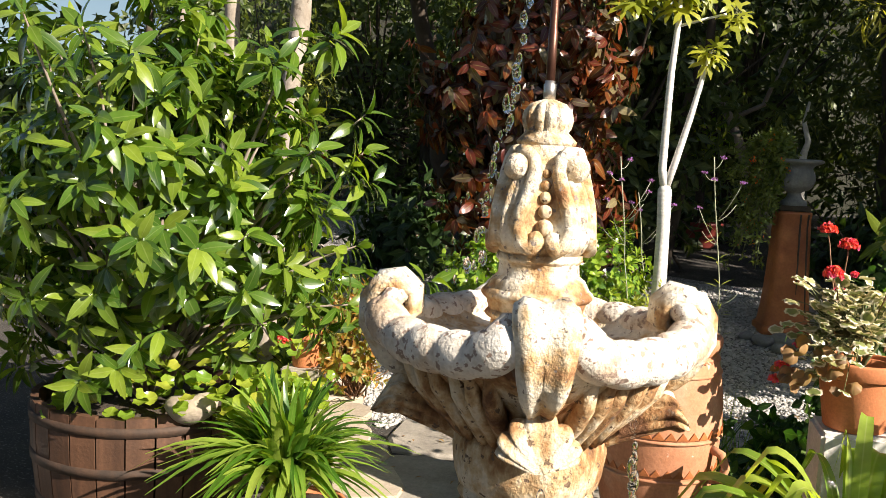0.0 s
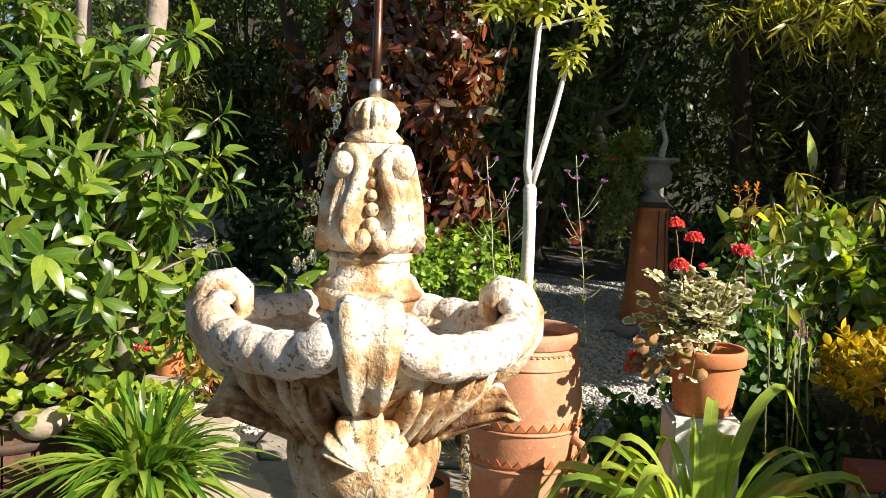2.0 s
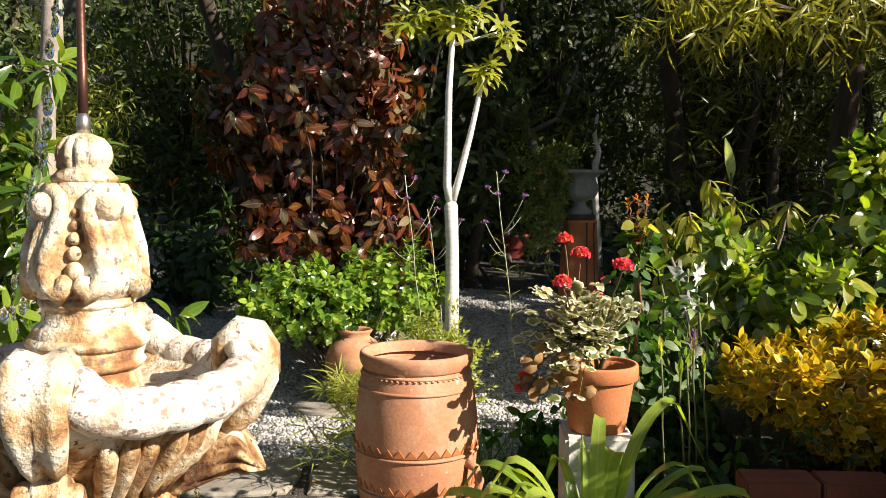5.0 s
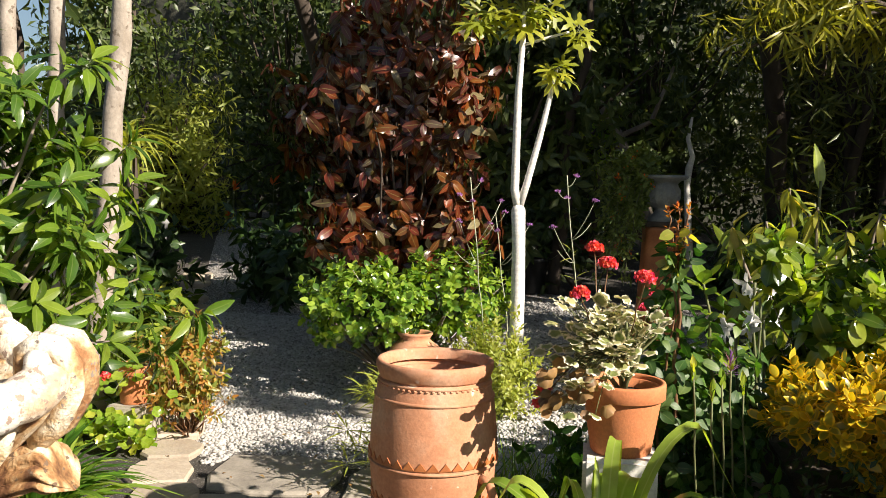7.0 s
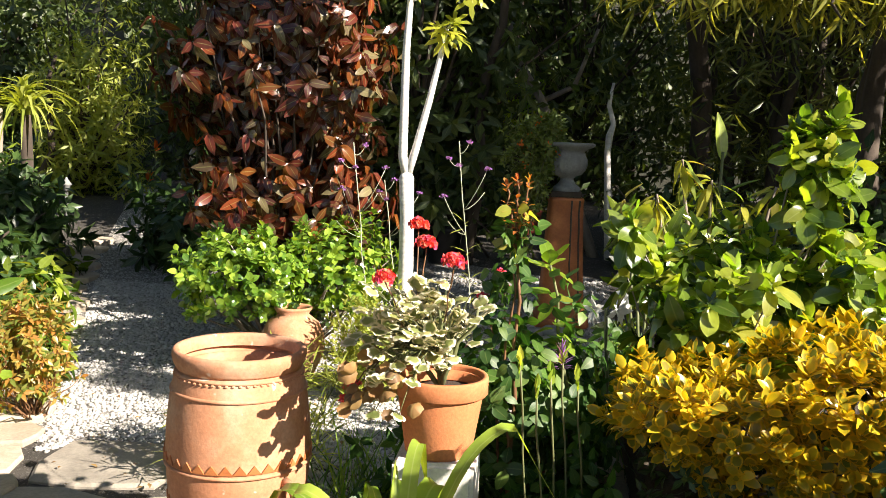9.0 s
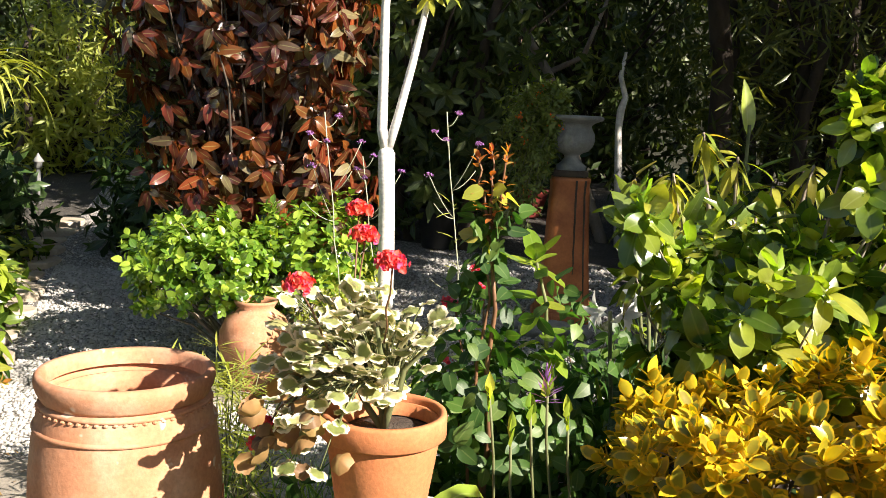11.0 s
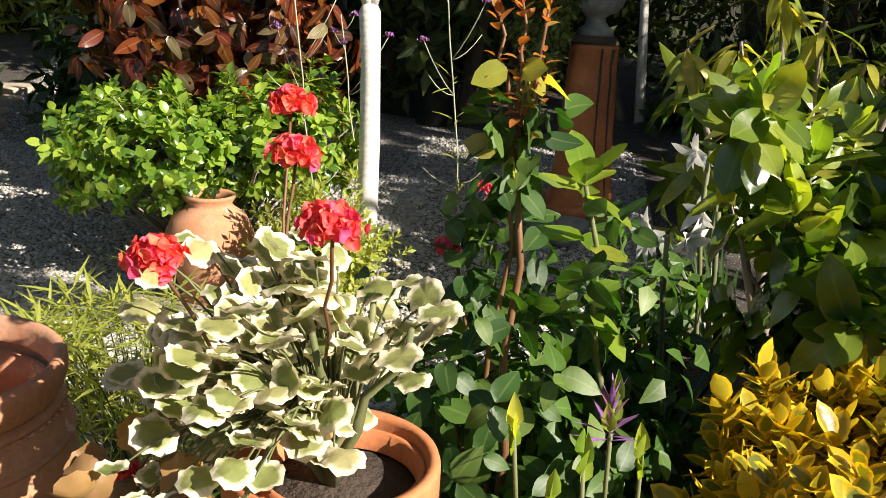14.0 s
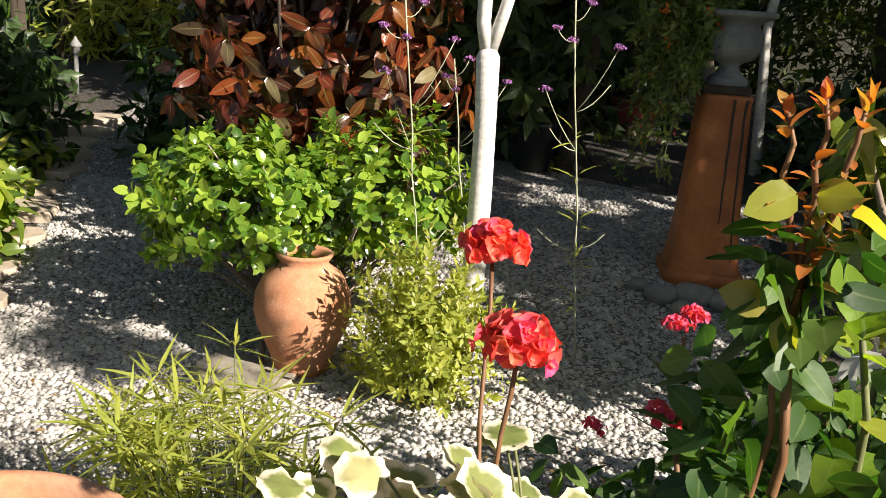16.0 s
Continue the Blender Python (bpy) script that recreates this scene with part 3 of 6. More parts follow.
def fountain():
    f = thing("fountain", FX, FY, 0, "weathered limestone garden fountain with scrolled scalloped bowl", "fountain")
    at = (FX, FY, 0)

    def flute(n, d):
        return lambda a, i: 1 + d * (abs(math.sin(n * a / 2)) - 0.6)

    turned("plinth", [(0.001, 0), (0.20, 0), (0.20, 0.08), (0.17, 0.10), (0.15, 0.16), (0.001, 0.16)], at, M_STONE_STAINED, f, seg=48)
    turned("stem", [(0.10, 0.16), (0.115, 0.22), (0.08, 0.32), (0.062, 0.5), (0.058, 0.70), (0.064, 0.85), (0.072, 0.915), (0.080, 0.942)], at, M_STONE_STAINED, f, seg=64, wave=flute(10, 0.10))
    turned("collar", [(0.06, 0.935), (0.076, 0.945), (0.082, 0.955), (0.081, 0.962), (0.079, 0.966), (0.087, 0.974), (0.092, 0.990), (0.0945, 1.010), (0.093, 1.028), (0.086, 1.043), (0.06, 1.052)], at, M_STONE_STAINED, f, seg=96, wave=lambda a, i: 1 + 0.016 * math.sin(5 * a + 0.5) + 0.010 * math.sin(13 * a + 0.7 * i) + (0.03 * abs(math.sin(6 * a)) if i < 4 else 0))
    # the bowl: shallow, four-lobed, its rim higher under the scrolls
    TURNED = math.radians(-80)

    def lobe(a):
        return math.cos(2 * (a - TURNED)) ** 2

    seg = 96
    outer = [(0.070, 1.036), (0.088, 1.044), (0.102, 1.062), (0.122, 1.088), (0.152, 1.112), (0.182, 1.138)]
    inner = [(0.178, 1.168), (0.164, 1.160), (0.150, 1.145), (0.11, 1.137), (0.06, 1.134), (0.03, 1.133)]
    v, fc = [], []
    for i, (r, z) in enumerate(outer + inner):
        for k in range(seg):
            a = 2 * math.pi * k / seg
            w = lobe(a)
            up = max(0.0, (z - 1.09) / 0.07) if i < 8 else 0.3 if i == 8 else 0
            ribs = 1 + (0.022 * abs(math.sin(12 * (a - TURNED))) if 1 < i < 6 else 0)
            q = r * ribs * (0.90 + 0.16 * w ** 2)
            v.append((FX + q * math.cos(a), FY + q * math.sin(a), z + 0.022 * up * w ** 3))
    n = len(outer + inner)
    for i in range(n - 1):
        for k in range(seg):
            j = (k + 1) % seg
            fc.append((i * seg + k, i * seg + j, (i + 1) * seg + j, (i + 1) * seg + k))
    fc.append(tuple(range(seg))[::-1])
    fc.append(tuple((n - 1) * seg + k for k in range(seg)))
    split = 6 * seg
    low = [q for q in fc if max(q) < split + seg]
    high = [tuple(i - split for i in q) for q in fc if min(q) >= split]
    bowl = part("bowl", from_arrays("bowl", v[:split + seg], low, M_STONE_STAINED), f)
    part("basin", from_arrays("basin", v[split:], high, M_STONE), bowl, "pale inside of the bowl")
    # rolled rim: a fat roll between the scrolls, grooved into segments, its ends climbing
    for quarter in range(4):
        pts, rad = [], []
        for i in range(49):
            s = i / 48
            a = TURNED + math.radians(90 * quarter + 9 + 72 * s)
            w = lobe(a)
            end = abs(2 * s - 1)
            r = 0.181 * (0.905 + 0.16 * w ** 2) + 0.004 * (1 - end * end)
            pts.append((FX + r * math.cos(a), FY + r * math.sin(a), 1.153 + 0.030 * end ** 4))
            groove = abs(math.sin(math.pi * (5 * s + 0.0)))
            rad.append(0.0265 * (0.78 + 0.22 * groove ** 0.4) * (1 - 0.12 * end ** 6))
        v, fc = tube(pts, rad, 18)
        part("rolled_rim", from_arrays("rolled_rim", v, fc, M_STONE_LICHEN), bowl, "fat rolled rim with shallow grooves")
    # four scrolls that climb over the rim and curl inward
    for quarter in range(4):
        a = TURNED + math.radians(90 * quarter)
        out, side = Vector((math.cos(a), math.sin(a), 0)), Vector((-math.sin(a), math.cos(a), 0))
        c = Vector((FX, FY, 0))
        line = [(0.150, 1.096), (0.163, 1.106), (0.176, 1.120), (0.187, 1.138), (0.196, 1.160), (0.197, 1.186), (0.185, 1.205), (0.165, 1.210), (0.149, 1.198), (0.147, 1.178), (0.160, 1.166), (0.174, 1.172)]
        v, fc, m = [], [], 20
        for i, (r, z) in enumerate(line):
            r0, z0 = line[max(0, i - 1)]
            r1, z1 = line[min(len(line) - 1, i + 1)]
            t = Vector((r1 - r0, z1 - z0)).normalized()
            nor = out * -t.y + Vector((0, 0, t.x))
            wide = (0.014, 0.019, 0.024, 0.028, 0.031, 0.034, 0.036, 0.035, 0.033, 0.030, 0.025, 0.017)[i]
            thick = (0.010, 0.012, 0.014, 0.015, 0.0155, 0.0155, 0.015, 0.014, 0.012, 0.010, 0.008, 0.005)[i]
            for k in range(m):
                b = 2 * math.pi * k / m
                cx, sy = math.cos(b), math.sin(b)
                flange = 1.0 - 0.25 * (1 - abs(cx)) ** 2 + 0.30 * math.cos(6 * b) + 0.08 * math.sin(9 * i + 4 * b)
                v.append(c + out * r + Vector((0, 0, z)) + side * wide * math.copysign(abs(cx) ** 0.7, cx) + nor * thick * math.copysign(abs(sy) ** 0.7, sy) * flange)
        for i in range(len(line) - 1):
            for k in range(m):
                j = (k + 1) % m
                fc.append((i * m + k, i * m + j, (i + 1) * m + j, (i + 1) * m + k))
        fc += [tuple(range(m))[::-1], tuple((len(line) - 1) * m + k for k in range(m))]
        part("scroll", from_arrays("scroll", v, fc, M_STONE), bowl, "curled limestone scroll over the rim")
        for sgn in (-1, 1):
            pts = [c + out * r + side * sgn * w + Vector((0, 0, z)) for r, z, w in ((0.176, 1.166, 0.058), (0.176, 1.182, 0.047), (0.170, 1.194, 0.036), (0.160, 1.196, 0.024))]
            tv, tf = tube(pts, [0.017, 0.016, 0.014, 0.010], 10)
            part("rim_curl", from_arrays("rim_curl", tv, tf, M_STONE_LICHEN), bowl, "rolled rim turning up into a scroll")
        # a carved shell jutting out beneath each scroll, ribbed and curling down at its lip
        m, rows, v, fc = 72, 24, [], []
        for i in range(rows + 1):
            q = i / rows
            r = 0.078 + 0.104 * q
            z = 1.030 + 0.058 * q ** 0.8 - 0.22 * max(0, q - 0.74) ** 1.5
            wide = (0.020 + 0.032 * q ** 1.1) * (1 if q < 0.82 else math.cos((q - 0.82) / 0.18 * 1.45))
            high = (0.022 + 0.006 * math.sin(math.pi * q)) * (1 if q < 0.82 else math.cos((q - 0.82) / 0.18 * 1.45))
            for k in range(m):
                b = 2 * math.pi * k / m
                rib = 1 - (0.20 + 0.12 * q) * min(1, 1.6 * q) * (1 - abs(math.sin(6 * b + 0.4)) ** 0.7)
                v.append(c + out * (r + 0.014 * math.cos(b) ** 2 * q) + side * wide * math.cos(b) * rib + Vector((0, 0, z + high * math.sin(b) * rib - 0.012 * q * math.cos(b) ** 2)))
        for i in range(rows):
            for k in range(m):
                j = (k + 1) % m
                fc.append((i * m + k, i * m + j, (i + 1) * m + j, (i + 1) * m + k))
        fc += [tuple(range(m))[::-1], tuple(rows * m + k for k in range(m))]
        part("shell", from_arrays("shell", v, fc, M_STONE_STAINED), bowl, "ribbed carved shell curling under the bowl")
        # folded leaves that fill the hollow between two shells
        for sgn in (-1, 1):
            for k in range(3):
                d = a + sgn * math.radians(20 + 9 * k)
                o2 = Vector((math.cos(d), math.sin(d), 0))
                pts = [c + o2 * rr + Vector((0, 0, zz)) for rr, zz in ((0.162 - 0.004 * k, 1.132), (0.146 - 0.004 * k, 1.104), (0.122 - 0.003 * k, 1.078), (0.100, 1.056), (0.090, 1.036))]
                tv, tf = tube(pts, [0.006, 0.011, 0.012, 0.010, 0.005], 8)
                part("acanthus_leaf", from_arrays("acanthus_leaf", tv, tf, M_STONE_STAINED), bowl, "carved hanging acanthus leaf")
    # the centre piece
    turned("column", [(0.05, 1.10), (0.062, 1.105), (0.062, 1.135), (0.058, 1.15), (0.054, 1.172), (0.058, 1.186), (0.061, 1.196), (0.061, 1.210), (0.056, 1.220), (0.049, 1.226), (0.048, 1.240), (0.053, 1.252), (0.03, 1.256)], at, M_STONE, f, seg=64,
           wave=lambda a, i: 1 + (0.05 * (abs(math.sin(4 * a)) ** 0.6 - 0.6) if 5 <= i <= 8 else 0))
    for z, r, w in ((1.203, 0.060, 0.0075), (1.178, 0.056, 0.006), (1.246, 0.047, 0.005)):
        turned("moulding", [(r - w, z - w), (r + 0.3 * w, z - 0.9 * w), (r + 0.8 * w, z - 0.4 * w), (r + w, z), (r + 0.8 * w, z + 0.4 * w), (r + 0.3 * w, z + 0.9 * w), (r - w, z + w)], at, M_STONE, f, "rounded stone ring on the column", 64, lambda a, i: 1 + 0.012 * math.sin(7 * a + 3) + 0.006 * math.sin(17 * a))
    corner = TURNED + math.radians(45)
    bulb = turned("finial", [(0.043, 1.249), (0.050, 1.252), (0.056, 1.257), (0.0605, 1.266), (0.0625, 1.278), (0.0625, 1.290), (0.060, 1.306), (0.055, 1.326), (0.047, 1.346), (0.039, 1.362), (0.034, 1.372), (0.034, 1.380), (0.026, 1.384)], at, M_STONE, f, seg=128,
                  wave=lambda a, i: 1 + ((0.17 * (math.cos(4 * (a - corner)) - 0.45) + 0.03 * math.cos(32 * (a - corner)) * (math.cos(4 * (a - corner)) > -0.1)) * (0, 0.12, 0.35, 0.65, 0.9, 1, 1, 0.9, 0.65, 0.3, 0, 0, 0)[i]))
    for quarter in range(4):
        a0 = TURNED + math.radians(90 * quarter)
        for s in (-1, 1):
            pts, rad = [], []
            for da, r, z, w in ((11, 0.054, 1.280, 0.007), (8, 0.057, 1.270, 0.011), (15, 0.057, 1.261, 0.0115), (25, 0.059, 1.267, 0.0105), (30, 0.061, 1.284, 0.0095), (27, 0.058, 1.306, 0.0095), (21, 0.051, 1.330, 0.009), (17, 0.046, 1.349, 0.0085), (21, 0.043, 1.364, 0.008), (33, 0.043, 1.372, 0.008), (45, 0.045, 1.372, 0.008)):
                a = a0 + s * math.radians(da)
                pts.append((FX + r * math.cos(a), FY + r * math.sin(a), z))
                rad.append(w)
            v, fc = tube(pts, rad, 10)
            part("volute", from_arrays("volute", v, fc, M_STONE), bulb)
        a = a0 + math.radians(45)
        bv, bf = ball((FX + 0.0475 * math.cos(a), FY + 0.0475 * math.sin(a), 1.354), (0.0165, 0.0165, 0.0165), 16, 10)
        part("volute_eye", from_arrays("volute_eye", bv, bf, M_STONE), bulb)
        for z, w, r in ((1.285, 0.0105, 0.050), (1.304, 0.0082, 0.048), (1.320, 0.0072, 0.045), (1.334, 0.0064, 0.042), (1.347, 0.0056, 0.039)):
            bv, bf = ball((FX + r * math.cos(a0), FY + r * math.sin(a0), z), (w, w, w), 10, 6)
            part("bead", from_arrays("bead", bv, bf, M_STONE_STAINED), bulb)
    turned("cap", [(0.024, 1.378), (0.034, 1.380), (0.036, 1.385), (0.030, 1.391), (0.025, 1.396), (0.028, 1.401), (0.030, 1.410), (0.028, 1.420), (0.021, 1.429), (0.008, 1.434)], at, M_STONE, f, seg=72,
           wave=lambda a, i: 1 + (0.20 * (abs(math.sin(6 * a)) ** 0.5 - 0.8) if i > 4 else 0))
    pipe = turned("pipe", [(0.0055, 1.43), (0.0055, 1.515), (0.0048, 1.516), (0.0048, 1.80), (0.001, 1.80)], at, M_COPPER, f, "brown metal fountain pipe", 16)
    turned("fitting", [(0.0075, 1.431), (0.0075, 1.452), (0.006, 1.453), (0.006, 1.456)], at, M_NICKEL, pipe, "dull nickel pipe fitting", 16)
    turned("nozzle", [(0.0048, 1.79), (0.009, 1.795), (0.012, 1.83), (0.010, 1.84), (0.001, 1.84)], at, M_NICKEL, pipe, "small nickel spray nozzle", 16)
    return f


fountain()


def drops(name, path, n, size, wander, label):
    """A broken thread of falling water: strung beads and stray drops."""
    w = thing(name, path[0][0], path[0][1], path[0][2], label, "water")
    r = random.Random(5 + n)
    for i in range(n):
        s = i / (n - 1)
        k = s * (len(path) - 1)
        a, b = Vector(path[int(k)]), Vector(path[min(int(k) + 1, len(path) - 1)])
        p = a.lerp(b, k - int(k)) + Vector([r.gauss(0, wander * (0.4 + s)) for _ in range(3)])
        if r.random() < 0.3:
            continue
        q = size * r.choice((0.25, 0.4, 0.6, 0.9, 1.25)) * r.uniform(0.8, 1.2)
        v, f = ball(p, (q, q, q * r.uniform(0.8, 2.8)), 8, 6)
        part("drop", from_arrays("drop", v, f, M_WATER), w)


drops("water_jet", [(FX + 0.004, FY, 1.835), (FX - 0.03, FY, 1.80), (FX - 0.028, FY, 1.60), (FX - 0.040, FY, 1.46), (FX - 0.052, FY - 0.01, 1.38)], 110, 0.0044, 0.0024, "broken thread of falling fountain water")
drops("water_splash", [(FX - 0.055, FY - 0.01, 1.37), (FX - 0.072, FY - 0.01, 1.30), (FX - 0.062, FY - 0.02, 1.24), (FX - 0.095, FY - 0.02, 1.215)], 70, 0.0036, 0.008, "clear splashes of water down the finial")
drops("water_spray", [(FX - 0.10, FY + 0.1, 1.30), (FX - 0.14, FY + 0.15, 1.24), (FX - 0.08, FY + 0.12, 1.33)], 60, 0.0017, 0.045, "fine spray of drops beside the fountain")
drops("water_drip", [(FX + 0.125, FY - 0.02, 1.065), (FX + 0.128, FY - 0.02, 0.98), (FX + 0.126, FY - 0.02, 0.85), (FX + 0.126, FY - 0.02, 0.5)], 60, 0.0042, 0.002, "drops falling from the fountain's bowl")
drops("water_drip", [(FX + 0.03, FY - 0.13, 1.04), (FX + 0.031, FY - 0.135, 0.9), (FX + 0.031, FY - 0.135, 0.5)], 40, 0.004, 0.0015, "drops falling from the fountain's bowl")

# ---- pots ----


def clay_pot(x, y, z, r, h, label, name="flower_pot", material=None, fill=0.85):
    p = thing(name, x, y, z, label, "flower pot")
    b, t = r * 0.68, r * 0.10
    body = turned("body", [(0.001, 0), (b, 0), (b + 0.004, 0.006), (r * 0.90, h * 0.76), (r * 0.90, h * 0.765), (r * 0.90 - t, h * 0.76), (b - t, 0.03), (0.001, 0.03)], (x, y, z), material or M_CLAY_POT, p)
    turned("rim", [(r * 0.90 - t, h * 0.765), (r * 0.97, h * 0.768), (r, h * 0.785), (r, h * 0.97), (r * 0.985, h), (r * 0.90, h), (r * 0.885, h * 0.97), (r * 0.90 - t, h * 0.775)], (x, y, z), material or M_CLAY_POT, body)
    turned("soil", [(0.001, h * fill - 0.02), (r * 0.84, h * fill - 0.02), (r * 0.84, h * fill), (0.001, h * fill + 0.006)], (x, y, z), M_SOIL, p, "dark potting soil", 24)
    return p


JX, JY = 0.10, 3.14


def big_jar():
    j = thing("terracotta_jar", JX, JY, 0, "large terracotta jar with zigzag bands, standing open", "jar")
    at = (JX, JY, 0)
    prof = [(0.001, 0.0), (0.135, 0.0), (0.148, 0.02), (0.165, 0.12), (0.185, 0.22), (0.200, 0.32), (0.210, 0.42), (0.214, 0.50), (0.211, 0.58), (0.202, 0.66), (0.190, 0.72), (0.180, 0.745),
            (0.171, 0.75), (0.180, 0.70), (0.192, 0.60), (0.199, 0.50), (0.195, 0.42), (0.170, 0.22), (0.13, 0.04), (0.001, 0.04)]
    body = turned("body", prof, at, M_CLAY, j, seg=72, wave=lambda a, i: 1 + 0.004 * math.sin(3 * a + i))
    turned("rim", [(0.170, 0.748), (0.183, 0.746), (0.186, 0.752), (0.193, 0.766), (0.197, 0.782), (0.196, 0.796), (0.190, 0.803), (0.180, 0.801), (0.175, 0.792), (0.172, 0.765)], at, M_CLAY, body, "thick rolled clay rim", 72)
    for z, r in ((0.735, 0.186), (0.47, 0.2155), (0.685, 0.1985), (0.335, 0.2045)):
        turned("band", [(r - 0.006, z - 0.006), (r + 0.003, z - 0.004), (r + 0.004, z), (r + 0.003, z + 0.004), (r - 0.006, z + 0.006)], at, M_CLAY, body, "raised clay band", 72)
    for z, r, n in ((0.482, 0.2145, 34), (0.352, 0.2045, 34), (0.728, 0.188, 60)):
        v, f = [], []
        for i in range(n):
            if n == 60:
                a = 2 * math.pi * (i + 0.5) / n
                bv, bf = ball((JX + r * math.cos(a), JY + r * math.sin(a), z), (0.006, 0.006, 0.004), 6, 4)
                f += [tuple(k + len(v) for k in q) for q in bf]
                v += [tuple(q) for q in bv]
                continue
            tooth = []
            for da, dz in ((0, 0.0), (0.5, 0.026), (1, 0.0)):
                a = 2 * math.pi * (i + da) / n
                for rr in (r - 0.006, r + 0.004):
                    tooth.append((JX + rr * math.cos(a), JY + rr * math.sin(a), z + dz))
            part("zigzag_tooth", from_arrays("zigzag_tooth", tooth, [(1, 5, 3), (0, 1, 3, 2), (2, 3, 5, 4)], M_CLAY_DARK, smooth=False), body)
        if n != 60:
            continue
        part("notched_cord", from_arrays("notched_cord", v, f, M_CLAY, smooth=False), body, "notched clay cord under the rim")
    for a in (-0.55,):
        pts = [(JX + r * math.cos(a), JY + r * math.sin(a), z) for r, z in ((0.205, 0.44), (0.245, 0.43), (0.262, 0.39), (0.250, 0.345), (0.20, 0.335))]
        v, f = tube(pts, 0.015, 10)
        part("handle", from_arrays("handle", v, f, M_CLAY), body, "looped clay handle")


big_jar()
clay_pot(-0.27, 3.15, 0.0, 0.13, 0.22, "low terracotta pot of green seedlings on the slabs", fill=0.9)


def small_jar():
    x, y = -0.455, 5.50
    j = thing("clay_urn", x, y, 0, "small round terracotta jar with a narrow mouth and twisted wire", "jar")
    body = turned("body", [(0.001, 0), (0.098, 0), (0.108, 0.02), (0.114, 0.06), (0.138, 0.12), (0.172, 0.19), (0.186, 0.25), (0.180, 0.32), (0.148, 0.388), (0.098, 0.425), (0.088, 0.438), (0.104, 0.462), (0.108, 0.472), (0.100, 0.478), (0.086, 0.470), (0.074, 0.44), (0.10, 0.40), (0.13, 0.3), (0.09, 0.1), (0.001, 0.05)], (x, y, 0), M_CLAY, j, seg=56, wave=lambda a, i: 1 + 0.012 * math.sin(2 * a + 0.6 * i))
    for k in range(3):
        pts = [(x + (0.130 + 0.006 * math.sin(7 * t + 2 * k)) * math.cos(t), y + (0.130 + 0.006 * math.sin(7 * t + 2 * k)) * math.sin(t), 0.145 + 0.012 * math.sin(5 * t + 2.1 * k) + 0.01 * k) for t in np.linspace(0, 2 * math.pi, 40)]
        v, f = tube(pts, 0.0045, 6)
        part("wire", from_arrays("wire", v, f, M_IRON), body, "dark twisted wire round the foot")
    for a in (-2.6, 3.6):
        pts = [(x + r * math.cos(a), y + r * math.sin(a), z) for r, z in ((0.118, 0.155), (0.145, 0.12), (0.15, 0.0))]
        v, f = tube(pts, 0.008, 6)
        part("leg", from_arrays("leg", v, f, M_IRON), j, "dark iron leg of the stand")


small_jar()
part_flat = flat_stone("stepping_stone", outline(-0.62, 5.35, 0.22, 0.16, 0.1, 10, 90), 0.03, 0.06, M_SLAB)
tagged(new("stepping_stone", part_flat), "flat grey stone under the small jar's edge", "stone")


